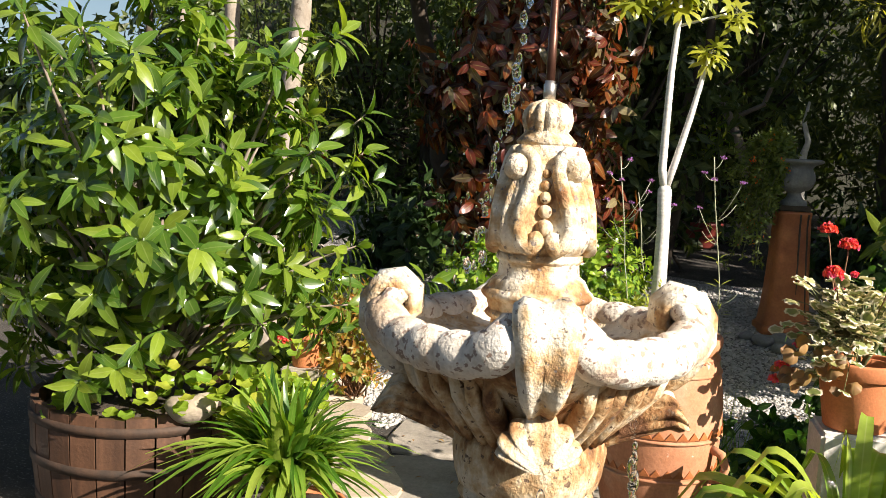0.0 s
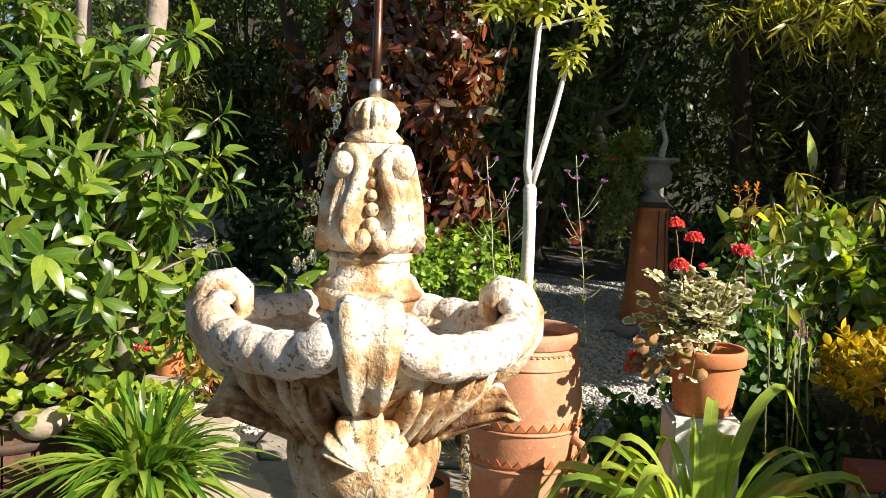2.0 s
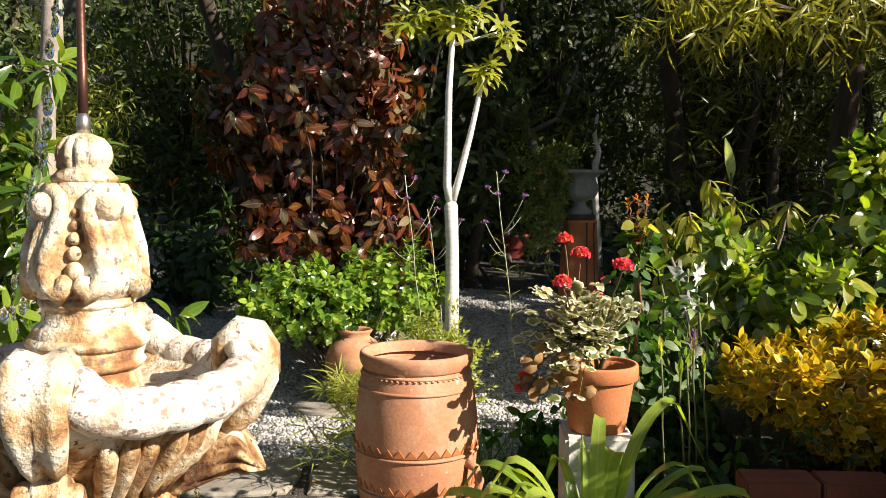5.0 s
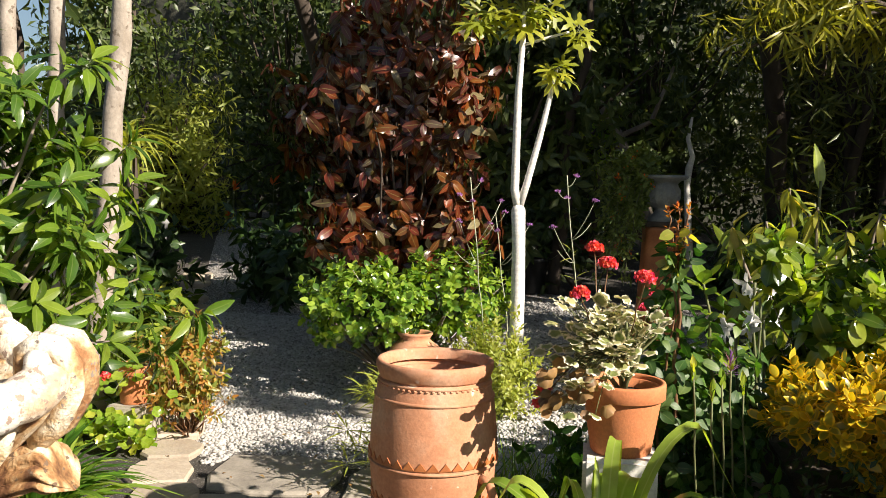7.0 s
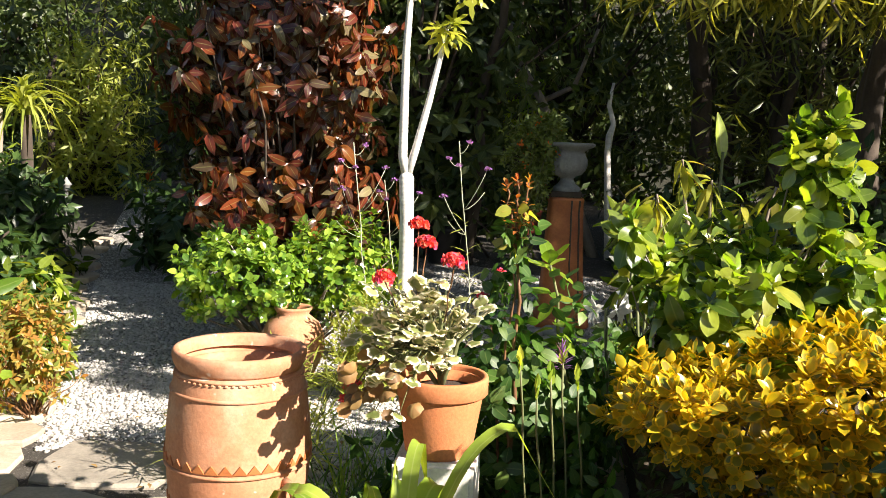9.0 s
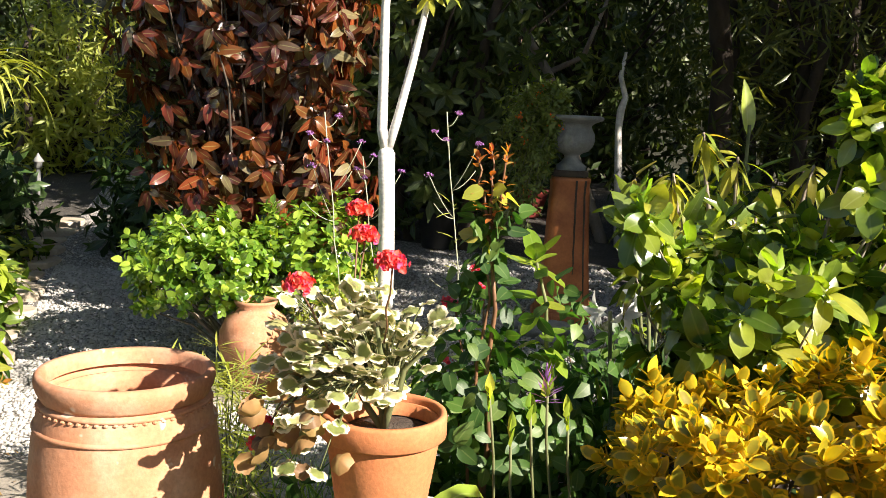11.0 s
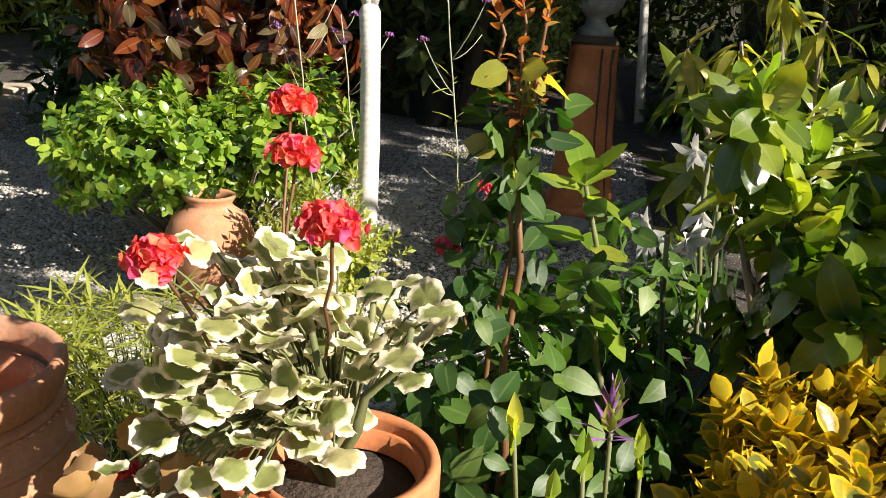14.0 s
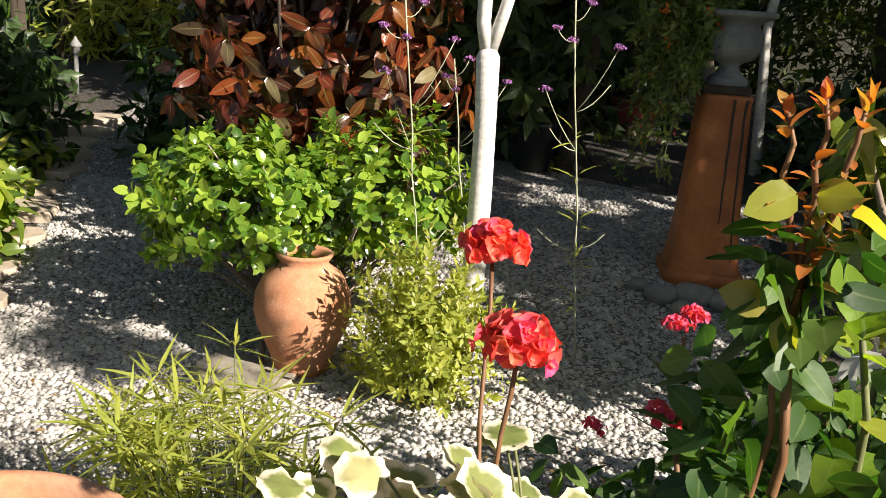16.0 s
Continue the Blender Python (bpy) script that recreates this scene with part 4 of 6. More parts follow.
def pillar():
    x, y = 1.055, 6.90
    g = float(lie(y)) - 0.012
    p = thing("pedestal", x, y, g, "tall flared orange-brown glazed clay pedestal with dark drips", "pedestal")
    prof = [(0.001, 0.0), (0.218, 0.0), (0.220, 0.022), (0.203, 0.055), (0.190, 0.11), (0.178, 0.19), (0.167, 0.30), (0.157, 0.44), (0.148, 0.60), (0.140, 0.76), (0.136, 0.855), (0.141, 0.868), (0.141, 0.884), (0.132, 0.892), (0.001, 0.892)]

    def square(a, i):
        c, d = abs(math.cos(a - 0.12)), abs(math.sin(a - 0.12))
        return 0.86 / (c ** 5 + d ** 5) ** 0.2

    shaft = turned("shaft", prof, (x, y, g), M_CLAY_DARK, p, seg=56, wave=square)
    turned("foot", [(0.222, 0.0), (0.226, 0.004), (0.226, 0.045), (0.212, 0.062), (0.204, 0.062)], (x, y, g), M_CLAY_DARK, shaft, "darker flared glazed foot", 56, square)
    for k, (az, low) in enumerate(((-1.22, 0.30), (-0.84, 0.12))):
        line = []
        for i in range(9):
            z = 0.875 - (0.875 - low) * i / 8
            r = np.interp(z, [q for _, q in prof[1:-1]], [q for q, _ in prof[1:-1]]) * square(az, 0)
            line.append((x + r * math.cos(az) + 0.002 * math.sin(3 * i + k), y + r * math.sin(az), g + z))
        tubes("glaze_drip", [(line, [0.007, 0.0065, 0.0075, 0.006, 0.0065, 0.005, 0.006, 0.0045, 0.002])], M_DARKBARK, shaft, 6, "dark run of glaze")
    top = g + 0.894
    u = thing("garden_urn", x, y, top, "grey cast-stone urn with a wide lip on a pedestal", "urn")
    part("foot_block", box("foot_block", (x - 0.108, y - 0.108, top), (x + 0.108, y + 0.108, top + 0.04), M_DARKBARK, 0.006), u, "dark square slab under the urn")
    turned("bowl", [(0.092, 0.04), (0.094, 0.06), (0.088, 0.072), (0.062, 0.090), (0.047, 0.115), (0.046, 0.130), (0.060, 0.142), (0.098, 0.158), (0.120, 0.185), (0.132, 0.222), (0.130, 0.262), (0.118, 0.292), (0.112, 0.312), (0.130, 0.330), (0.172, 0.346), (0.184, 0.356), (0.182, 0.368), (0.168, 0.374), (0.13, 0.36), (0.10, 0.31), (0.001, 0.30)], (x, y, top), M_LEAD, u, seg=72,
           wave=lambda a, i: 1 + (0.045 * abs(math.sin(9 * a)) if 7 <= i <= 10 else 0.012 * math.sin(24 * a) if 14 <= i <= 16 else 0))
    for sx, sy, r in ((-0.17, -0.36, 0.085), (-0.03, -0.34, 0.10), (-0.07, -0.47, 0.07), (0.11, -0.36, 0.08), (-0.27, -0.28, 0.06)):
        z = float(lie(y + sy))
        c = thing("cobble", x + sx, y + sy, z, "rounded grey cobble at the pedestal's foot", "stone", "cobbles by the pedestal")
        v, f = ball((x + sx, y + sy, z + r * 0.42), (r, r * 0.8, r * 0.55), 14, 9)
        part("stone", from_arrays("stone", [q + Vector((0.006 * math.sin(50 * q.y), 0, 0.005 * math.sin(41 * q.x))) for q in v], f, M_LEAD), c)
    t = thing("trailing_plant", x - 0.12, y, top + 0.37, "trailing green plant with orange buds spilling from the urn", "plant")
    tips, paths = [], []
    for i in range(120):
        a = rng.uniform(1.9, 4.6)
        d = rng.uniform(0.10, 0.36)
        e = Vector((x - 0.10 + d * math.cos(a), y - 0.02 + 0.7 * d * math.sin(a), top + 0.44 - 0.95 * rng.uniform() ** 1.3 * (d / 0.36)))
        line = bend((x - 0.05, y, top + 0.33), e, 0.14, 7, 0.016, i)
        paths.append((line, 0.0032))
        tips += [line[k].lerp(line[k + 1], rng.uniform()) for k in range(2, 7) for _ in range(3)]
    tubes("branchwork", paths, M_TWIG, t, 4, kind="stuff")
    tips = np.array([tuple(q) for q in tips]) + rng.normal(0, 0.018, (len(tips), 3))
    scatter("foliage", leaf_shape(0.046, 0.024, 2), whorls(tips, unit(len(tips)) + (0, 0, -0.3), 6, 1.0), L_TRAIL, t)
    some = tips[rng.uniform(size=len(tips)) < 0.07]
    scatter("flower_bud", leaf_shape(0.026, 0.016, 2), whorls(some, unit(len(some)), 4, 1.0), P_ORANGE, t)


pillar()


def barrel():
    x, y, h = -1.83, 3.08, 0.41
    b = thing("half_barrel", x, y, 0, "old dark wooden half barrel planter with iron hoops", "planter")
    n = 26

    def r_at(s):
        return 0.36 + 0.06 * math.sin(math.pi * (0.15 + 0.42 * s))

    for k in range(n):
        v, f = [], []
        a0, a1 = 2 * math.pi * k / n + 0.008, 2 * math.pi * (k + 1) / n - 0.008
        for i in range(5):
            r = r_at(i / 4)
            for a, q in ((a0, r), (a1, r), (a1, r - 0.028), (a0, r - 0.028)):
                v.append((x + q * math.cos(a), y + q * math.sin(a), h * i / 4 + (0.006 * ((k * 7) % 5 - 2) / 2 if i == 4 else 0)))
        for i in range(4):
            for m in range(4):
                j = (m + 1) % 4
                f.append((4 * i + m, 4 * i + j, 4 * i + 4 + j, 4 * i + 4 + m))
        f += [(3, 2, 1, 0), (16, 17, 18, 19)]
        part("stave", from_arrays("stave", v, f, M_OAK, smooth=False), b)
    for z in (0.05, 0.21, 0.36):
        r = r_at(z / h) + 0.004
        turned("hoop", [(r - 0.01, z - 0.017), (r, z - 0.017), (r + 0.002, z + 0.017), (r - 0.01, z + 0.017)], (x, y, 0), M_IRON, b, "dark rusty iron hoop", 52)
    turned("soil", [(0.001, h - 0.09), (0.37, h - 0.09), (0.37, h - 0.05), (0.001, h - 0.04)], (x, y, 0), M_SOIL, b, "dark soil", 32)
    return x, y, h


BX, BY, BH = barrel()
clay_pot(-2.42, 2.75, 0, 0.12, 0.2, "pale terracotta pot in the shade beside the barrel", material=M_BLOCK)

# ---- plants ----


def stems_to(base, tips, radius, n=60, sag=0.05):
    """Branches from the foot of a plant to some of its tips."""
    out = []
    pick = tips[rng.permutation(len(tips))[:n]]
    for i, t in enumerate(pick):
        line = bend(base, tuple(t), sag, 5, 0.03, i)
        out.append((line, [radius * (1 - 0.8 * k / 5) for k in range(6)]))
    return out


def barrel_shrub():
    s = thing("leafy_shrub", BX, BY, BH - 0.05, "large glossy green shrub with lance-shaped leaves in a barrel", "shrub")
    p, out = cloud((BX + 0.02, BY + 0.02, 1.12), (0.74, 0.70, 0.88), 360, 0.62, -0.75, 0.16)
    keep = p[:, 2] > 0.42
    p, out = p[keep], out[keep]
    axes = out + np.array((0, 0, 0.55))
    tubes("branchwork", stems_to((BX, BY, BH - 0.06), p, 0.014, 90, 0.1), M_BARK, s, 6, kind="stuff")
    m = whorls(p, axes, 12, 1.0, (22, 120), 0.55, 0.075)
    near, rest = near_first(m, (-0.6, 1.6, 1.1))
    shapes = [leaf_shape(0.118, 0.042, 6, 0.3, c, 0.85, full=0.8, ruffle=0.05) for c in (0.25, 0.4, 0.15)]
    pieces("leaf", shapes, near, L_PITTO, s)
    scatter("foliage", leaf_shape(0.118, 0.042, 5, 0.3, 0.35, 0.85, full=0.8, ruffle=0.05), rest, L_PITTO, s)
    q, o = cloud((BX, BY, 1.0), (0.6, 0.55, 0.7), 150, 0.5, -0.9, 0.1)
    scatter("inner_foliage", leaf_shape(0.12, 0.034, 3, 0.3, 0.3, 0.75), whorls(q, o, 9, 1.0, (50, 110), 0.6), L_PITTO, s)


barrel_shrub()
# rounded nasturtium-like leaves and a pale stone on the barrel's rim
s = thing("ground_cover", BX + 0.2, BY - 0.15, BH - 0.04, "light green creeping leaves over the barrel's rim", "plant")
q = np.column_stack([rng.uniform(BX - 0.2, BX + 0.60, 90), rng.uniform(BY - 0.38, BY - 0.1, 90), rng.uniform(BH - 0.02, BH + 0.18, 90)])
scatter("foliage", round_shape(0.028, 5, 0.05, 0.2), frames(q, unit(90) * (1, 1, 0.3), np.tile((0.2, -0.6, 0.8), (90, 1)) + 0.4 * unit(90), 1.0), L_LIME, s)
s = thing("pale_rock", BX + 0.30, BY - 0.32, BH, "pale rounded rock resting on the barrel's rim", "stone")
v, f = ball((BX + 0.34, BY - 0.27, BH + 0.035), (0.10, 0.06, 0.055), 14, 9)
part("stone", from_arrays("stone", [p + Vector((0.012 * math.sin(40 * p.z), 0, 0.012 * math.sin(30 * p.x))) for p in v], f, M_EDGE), s)


def blades(name, x, y, z, n, length, width, material, label, category, rise=0.9, reach=0.6, shapes_n=5, curl=(0.5, 1.1), as_parts=True, rows=7, fold=0.25, steep=40):
    """A clump of arching blades."""
    c = thing(name, x, y, z, label, category)
    shapes = [leaf_shape(1.0, width / length, rows, fold, k, 0.55, 0.0) for k in np.linspace(curl[0], curl[1], shapes_n)]
    a = rng.uniform(0, 2 * math.pi, n)
    e = np.radians(rng.uniform(steep, 88, n))
    way = np.column_stack([np.cos(a) * np.cos(e) * reach, np.sin(a) * np.cos(e) * reach, np.sin(e) * rise])
    pos = np.column_stack([x + 0.05 * np.cos(a) * rng.uniform(0, 1, n), y + 0.05 * np.sin(a) * rng.uniform(0, 1, n), np.full(n, z)])
    up = np.column_stack([-np.cos(a), -np.sin(a), np.full(n, 0.6)])
    m = frames(pos, way, up, length * rng.uniform(0.65, 1.1, n))
    if as_parts:
        pieces("blade", shapes, m[:300], material, c)
        if n > 300:
            scatter("foliage", shapes[1], m[300:], material, c)
    else:
        scatter("foliage", shapes[len(shapes) // 2], m, material, c)
    return c


clay_pot(-1.03, 2.72, 0.0, 0.14, 0.20, "terracotta pot hidden under grassy leaves", fill=0.9)


def grassy():
    x, y, z = -1.10, 2.72, 0.20
    c = thing("grassy_plant", x, y, z, "bright green clump of arching grassy leaves in a pot", "plant")
    n = 300
    a = rng.uniform(0, 2 * math.pi, n)
    k = rng.uniform(0, 0.06, n)
    pos = np.column_stack([x + k * np.cos(a), y + k * np.sin(a), np.full(n, z - 0.02)])
    m = frames(pos, np.column_stack([np.cos(a), np.sin(a), rng.uniform(-0.1, 0.25, n)]), np.tile((0.0, 0.0, 1.0), (n, 1)) + 0.2 * unit(n), rng.uniform(0.65, 1.1, n))
    shapes = [arch_shape(0.53, 0.031, g, h) for g, h in ((0.25, 0.15), (0.45, 0.30), (0.62, 0.45), (0.75, 0.62), (0.85, 0.75), (0.55, 0.55))]
    pieces("blade", shapes, m, L_BLADE, c)


grassy()


def strap_plant():
    x, y = 0.66, 2.70
    c = thing("strap_leaved_plant", x, y, 0, "amaryllis-like clump of broad arching light green strap leaves", "plant")
    spec = ((75, 0.80, 0.66, 0.35), (35, 0.86, 0.70, 0.9), (150, 0.80, 0.48, 0.75), (170, 0.75, 0.40, 0.9), (200, 0.75, 0.42, 0.8), (215, 0.62, 0.50, 0.8), (250, 0.62, 0.46, 0.9), (160, 0.95, 0.36, 0.9), (178, 0.9, 0.46, 0.8), (192, 0.70, 0.50, 0.7), (140, 0.8, 0.40, 0.8), (25, 0.9, 0.42, 0.9), (350, 1.15, 0.42, 0.95), (358, 1.35, 0.36, 0.95), (172, 1.1, 0.38, 0.9), (290, 0.60, 0.45, 0.9), (320, 0.70, 0.46, 0.9),
            (345, 0.80, 0.44, 0.9), (5, 0.9, 0.46, 0.9), (15, 0.85, 0.36, 1.0), (60, 0.70, 0.55, 0.5), (95, 0.6, 0.56, 0.4), (120, 0.7, 0.52, 0.6), (185, 0.85, 0.34, 0.9), (335, 0.85, 0.30, 1.0), (230, 0.55, 0.38, 0.8),
            (165, 1.05, 0.42, 1.0), (187, 1.0, 0.44, 1.0), (155, 0.9, 0.50, 0.95), (200, 0.95, 0.38, 1.0), (12, 1.1, 0.44, 1.0), (352, 1.0, 0.50, 1.0), (340, 1.05, 0.40, 1.0), (22, 1.0, 0.50, 0.9), (100, 0.7, 0.60, 0.35), (300, 0.75, 0.44, 0.9), (265, 0.6, 0.42, 0.8), (175, 0.7, 0.55, 0.8), (3, 0.75, 0.55, 0.8))
    for i, (az, long, high, reach) in enumerate(spec):
        a = math.radians(az)
        d, side = Vector((math.cos(a), math.sin(a), 0)), Vector((-math.sin(a), math.cos(a), 0))
        v, uv, f = [], [], []
        n, w = 16, 0.021 + 0.005 * ((i * 7) % 3)
        for k in range(n + 1):
            s = k / n
            p = Vector((x, y, 0.0)) + d * (0.03 + long * 0.62 * reach * s ** 1.5) + Vector((0, 0, high * (1 - (1 - min(1, s / 0.74)) ** 2) - max(0, s - 0.74) * long * 0.85 * (0.5 + reach)))
            q = w * (0.7 + 0.5 * math.sin(math.pi * min(1, s * 0.9 + 0.1))) * (1 if s < 0.8 else max(0.03, (1 - s) / 0.2) ** 0.6)
            twist = side * math.cos(0.3 * i + s) + Vector((0, 0, 0.3)) * math.sin(0.3 * i + s)
            for j in (-1, 0, 1):
                v.append(p + twist * q * j + Vector((0, 0, 0.25 * q * abs(j))))
                uv.append(((j + 1) / 2, s))
        for k in range(n):
            for j in (0, 1):
                b = 3 * k + j
                f.append((b, b + 1, b + 4, b + 3))
        part("leaf", from_arrays("leaf", v, f, L_STRAP, uv), c)


strap_plant()

# geranium in its pot on a white block
GX, GY = 0.715, 3.07
b = tagged(new("stone_block", box("stone_block", (0.60, 2.96, 0.0), (0.83, 3.18, 0.555), M_BLOCK, 0.012, 0.004, 3)), "white masonry block serving as a pot stand", "block")
clay_pot(GX, GY, 0.556, 0.134, 0.225, "orange terracotta pot holding a variegated geranium", fill=0.8)


def flower_head(at, radius, material, parent, n=46, name="flower_head", label="round scarlet flower head"):
    d = unit(n)
    d[:, 2] = np.abs(d[:, 2]) * 1.0 - 0.25
    pos = np.array(at) + (d * rng.uniform(0.35, 1.0, n)[:, None] + 0.16 * np.sin(7 * d[:, [1, 2, 0]])) * radius * (1.0, 1.0, 0.8)
    shape = round_shape(radius * 0.22, 3, 0.20, 0.7, 3)
    ob = scatter(name, shape, frames(pos, np.cross(d, unit(n)), d + 0.5 * unit(n), rng.uniform(0.7, 1.25, n)), material, parent, label, kind="")
    return ob


def geranium():
    g = thing("geranium", GX, GY, 0.73, "variegated geranium with cream-edged leaves and scarlet flowers", "plant")
    soil = (GX, GY, 0.735)
    p, out = cloud((GX - 0.05, GY - 0.02, 0.91), (0.155, 0.170, 0.155), 215, 0.35, -0.85, 0.14)
    p = np.concatenate([p, np.column_stack([rng.uniform(GX - 0.18, GX - 0.03, 26), rng.uniform(GY - 0.21, GY - 0.03, 26), rng.uniform(0.70, 0.88, 26)])])
    p = p[(p[:, 2] > 0.80) | (np.hypot(p[:, 0] - GX, p[:, 1] - GY) > 0.145)]
    n = len(p)
    way = p - np.array((GX - 0.02, GY, 0.86))
    way[:, 2] *= 0.35
    up = np.tile((0.18, -0.16, 0.95), (n, 1)) + 0.34 * unit(n)
    m = frames(p, way + 0.12 * unit(n) * (1, 1, 0.4), up, rng.uniform(0.75, 1.2, n))
    pieces("leaf", [round_shape(0.0235, 9, 0.06, c, 10 + i) for i, c in enumerate((0.10, -0.20, 0.22, -0.05, -0.32, 0.3))], m, L_GER, g)
    stalks = [(bend(soil, (GX + dx, GY + dy, 0.98), 0.0, 5, 0.015, i), [0.008, 0.008, 0.007, 0.006, 0.005, 0.004]) for i, (dx, dy) in enumerate(((-0.08, -0.05), (0.04, 0.02), (0.0, -0.1), (-0.15, 0.0), (0.1, -0.06)))]
    stalks += [(bend((GX + 0.4 * (q[0] - GX), GY + 0.4 * (q[1] - GY), 0.86), tuple(q), 0.02, 4, 0.0, 0), 0.0014) for q in p]
    tubes("branchwork", stalks, M_TWIG, g, 5, kind="stuff")
    q = np.column_stack([rng.uniform(GX - 0.24, GX - 0.02, 34), rng.uniform(GY - 0.20, GY - 0.02, 34), rng.uniform(0.70, 0.84, 34)])
    q = q[np.hypot(q[:, 0] - GX, q[:, 1] - GY) > 0.145]
    pieces("dry_leaf", [round_shape(0.024, 7, 0.08, c, 40 + i) for i, c in enumerate((0.6, -0.7))], frames(q, q - (GX, GY, 0.9), unit(len(q)), rng.uniform(0.7, 1.2, len(q))), L_DRY, g, "withered orange brown leaf")
    for i, (fx, fy, fz, foot) in enumerate(((0.610, 3.22, 1.185, (0.63, 3.12, 0.95)), (0.655, 3.10, 1.145, (0.64, 3.08, 0.95)), (0.762, 2.87, 1.128, (0.73, 2.97, 0.95)), (0.578, 2.90, 1.07, (0.62, 2.96, 0.93)), (0.47, 3.02, 0.745, (0.56, 3.03, 0.83)), (0.455, 3.02, 0.70, (0.56, 3.03, 0.83)))):
        tubes("flower_stalk", [(bend(foot, (fx, fy, fz - 0.01), 0.01, 5, 0.003, i), 0.0021)], M_RED_TWIG, g, 6, "thin reddish flower stalk")
        flower_head((fx, fy, fz), 0.028 if i < 4 else 0.021, P_RED, g, 150)


geranium()

turned_ring = turned("inner_pot", [(0.098, 0.56 + 0.17), (0.104, 0.752), (0.104, 0.768), (0.097, 0.768), (0.094, 0.74)], (GX + 0.012, GY, 0), M_CLAY_POT, bpy.data.objects["geranium"], "thin rim of an inner clay pot", 40)

# rose bush with red young shoots
def rose():
    r = thing("rose_bush", 0.92, 3.42, 0, "rose bush with dark leaves, red young shoots and pink blooms", "shrub")
    tops = [(0.886, 3.38, 1.325), (0.854, 3.38, 1.31), (0.922, 3.38, 1.32), (0.80, 3.50, 0.93), (0.83, 3.95, 0.88)]
    fork = (0.893, 3.40, 1.10)
    paths = [(bend(fork, t, 0.0, 7, 0.008, i), [0.0050, 0.0046, 0.0042, 0.0038, 0.0035, 0.003, 0.0026, 0.0022]) for i, t in enumerate(tops[:3])]
    canes = [(bend((0.91, 3.44, 0), t, 0.0, 7, 0.02, i), [w, w, w * 0.95, w * 0.9, w * 0.85, w * 0.75, w * 0.65, w * 0.55]) for i, (t, w) in enumerate(((fork, 0.009), (tops[3], 0.006), (tops[4], 0.006), ((0.872, 3.41, 1.13), 0.006)))]
    tubes("branchwork", paths + canes, M_RED_TWIG, r, 6, "reddish brown thorny cane", kind="stuff")
    p, out = cloud((0.88, 3.48, 0.55), (0.36, 0.30, 0.46), 170, 0.4, -0.9, 0.12)
    p2 = np.array([tuple(Vector(q[i % 5]).lerp(Vector(q[1 + i % 5]), 0.5)) for q, _ in paths for i in range(3)]) + rng.normal(0, 0.012, (9, 3))
    p3 = np.column_stack([rng.normal(0.895, 0.05, 14), rng.normal(3.45, 0.05, 14), rng.uniform(0.85, 1.04, 14)])
    p2 = np.concatenate([p2[p2[:, 2] < 1.24], p3])
    m = whorls(np.concatenate([p, p2]), np.concatenate([out, unit(len(p2))]) + (0, 0, 0.3), 5, 1.0, (60, 110), 0.25, 0.06)
    near, rest = near_first(m, (0.85, 2.6, 1.1), 250)
    pieces("leaf", [leaf_shape(0.058, 0.036, 6, 0.3, c, 0.8, full=0.75, ruffle=0.12) for c in (0.2, 0.5)], near, L_ROSE, r)
    scatter("foliage", leaf_shape(0.06, 0.04, 3, 0.2, 0.3), rest, L_ROSE, r)
    t = np.array([q for q in tops if q[2] > 1.2])
    m = whorls(t, np.tile((0, 0, 1.0), (len(t), 1)) + 0.3 * unit(len(t)), 7, 1.0, (8, 60), 0.0, 0.03)
    t2 = np.concatenate([t - (0, 0, 0.06), t - (0, 0, 0.10), np.array([(0.895, 3.37, 1.20), (0.90, 3.38, 1.17)])])
    m2 = whorls(t2, np.tile((0, 0, 1.0), (len(t2), 1)), 5, 1.0, (50, 95), 0.0, 0.04)
    pieces("young_leaf", [leaf_shape(0.028, 0.014, 4, 0.35, 0.2, 0.9)], np.concatenate([m, m2]), L_RED, r, "coppery red young leaf")
    m = whorls(np.array([(0.875, 3.37, 1.235), (0.92, 3.37, 1.22), (0.87, 3.38, 1.12)]), np.array([(-0.6, -0.5, 0.1), (0.6, -0.3, 0.2), (-0.6, -0.4, 0.2)]), 2, 0.95, (20, 70), 0.1)
    pieces("old_leaf", [leaf_shape(0.058, 0.042, 5, 0.25, 0.3, 0.85, full=0.6, ruffle=0.08)], m, L_DROOP, r, "yellowing leaf")
    for i, at in enumerate(((0.79, 3.486, 0.935), (0.819, 3.958, 0.895), (0.83, 3.75, 0.98), (0.70, 4.1, 0.62))):
        flower_head(at, 0.024, P_PINK, r, 40, "bloom", "pink rose bloom")


rose()


SHOOT = (1.0, 3.54, 1.055)


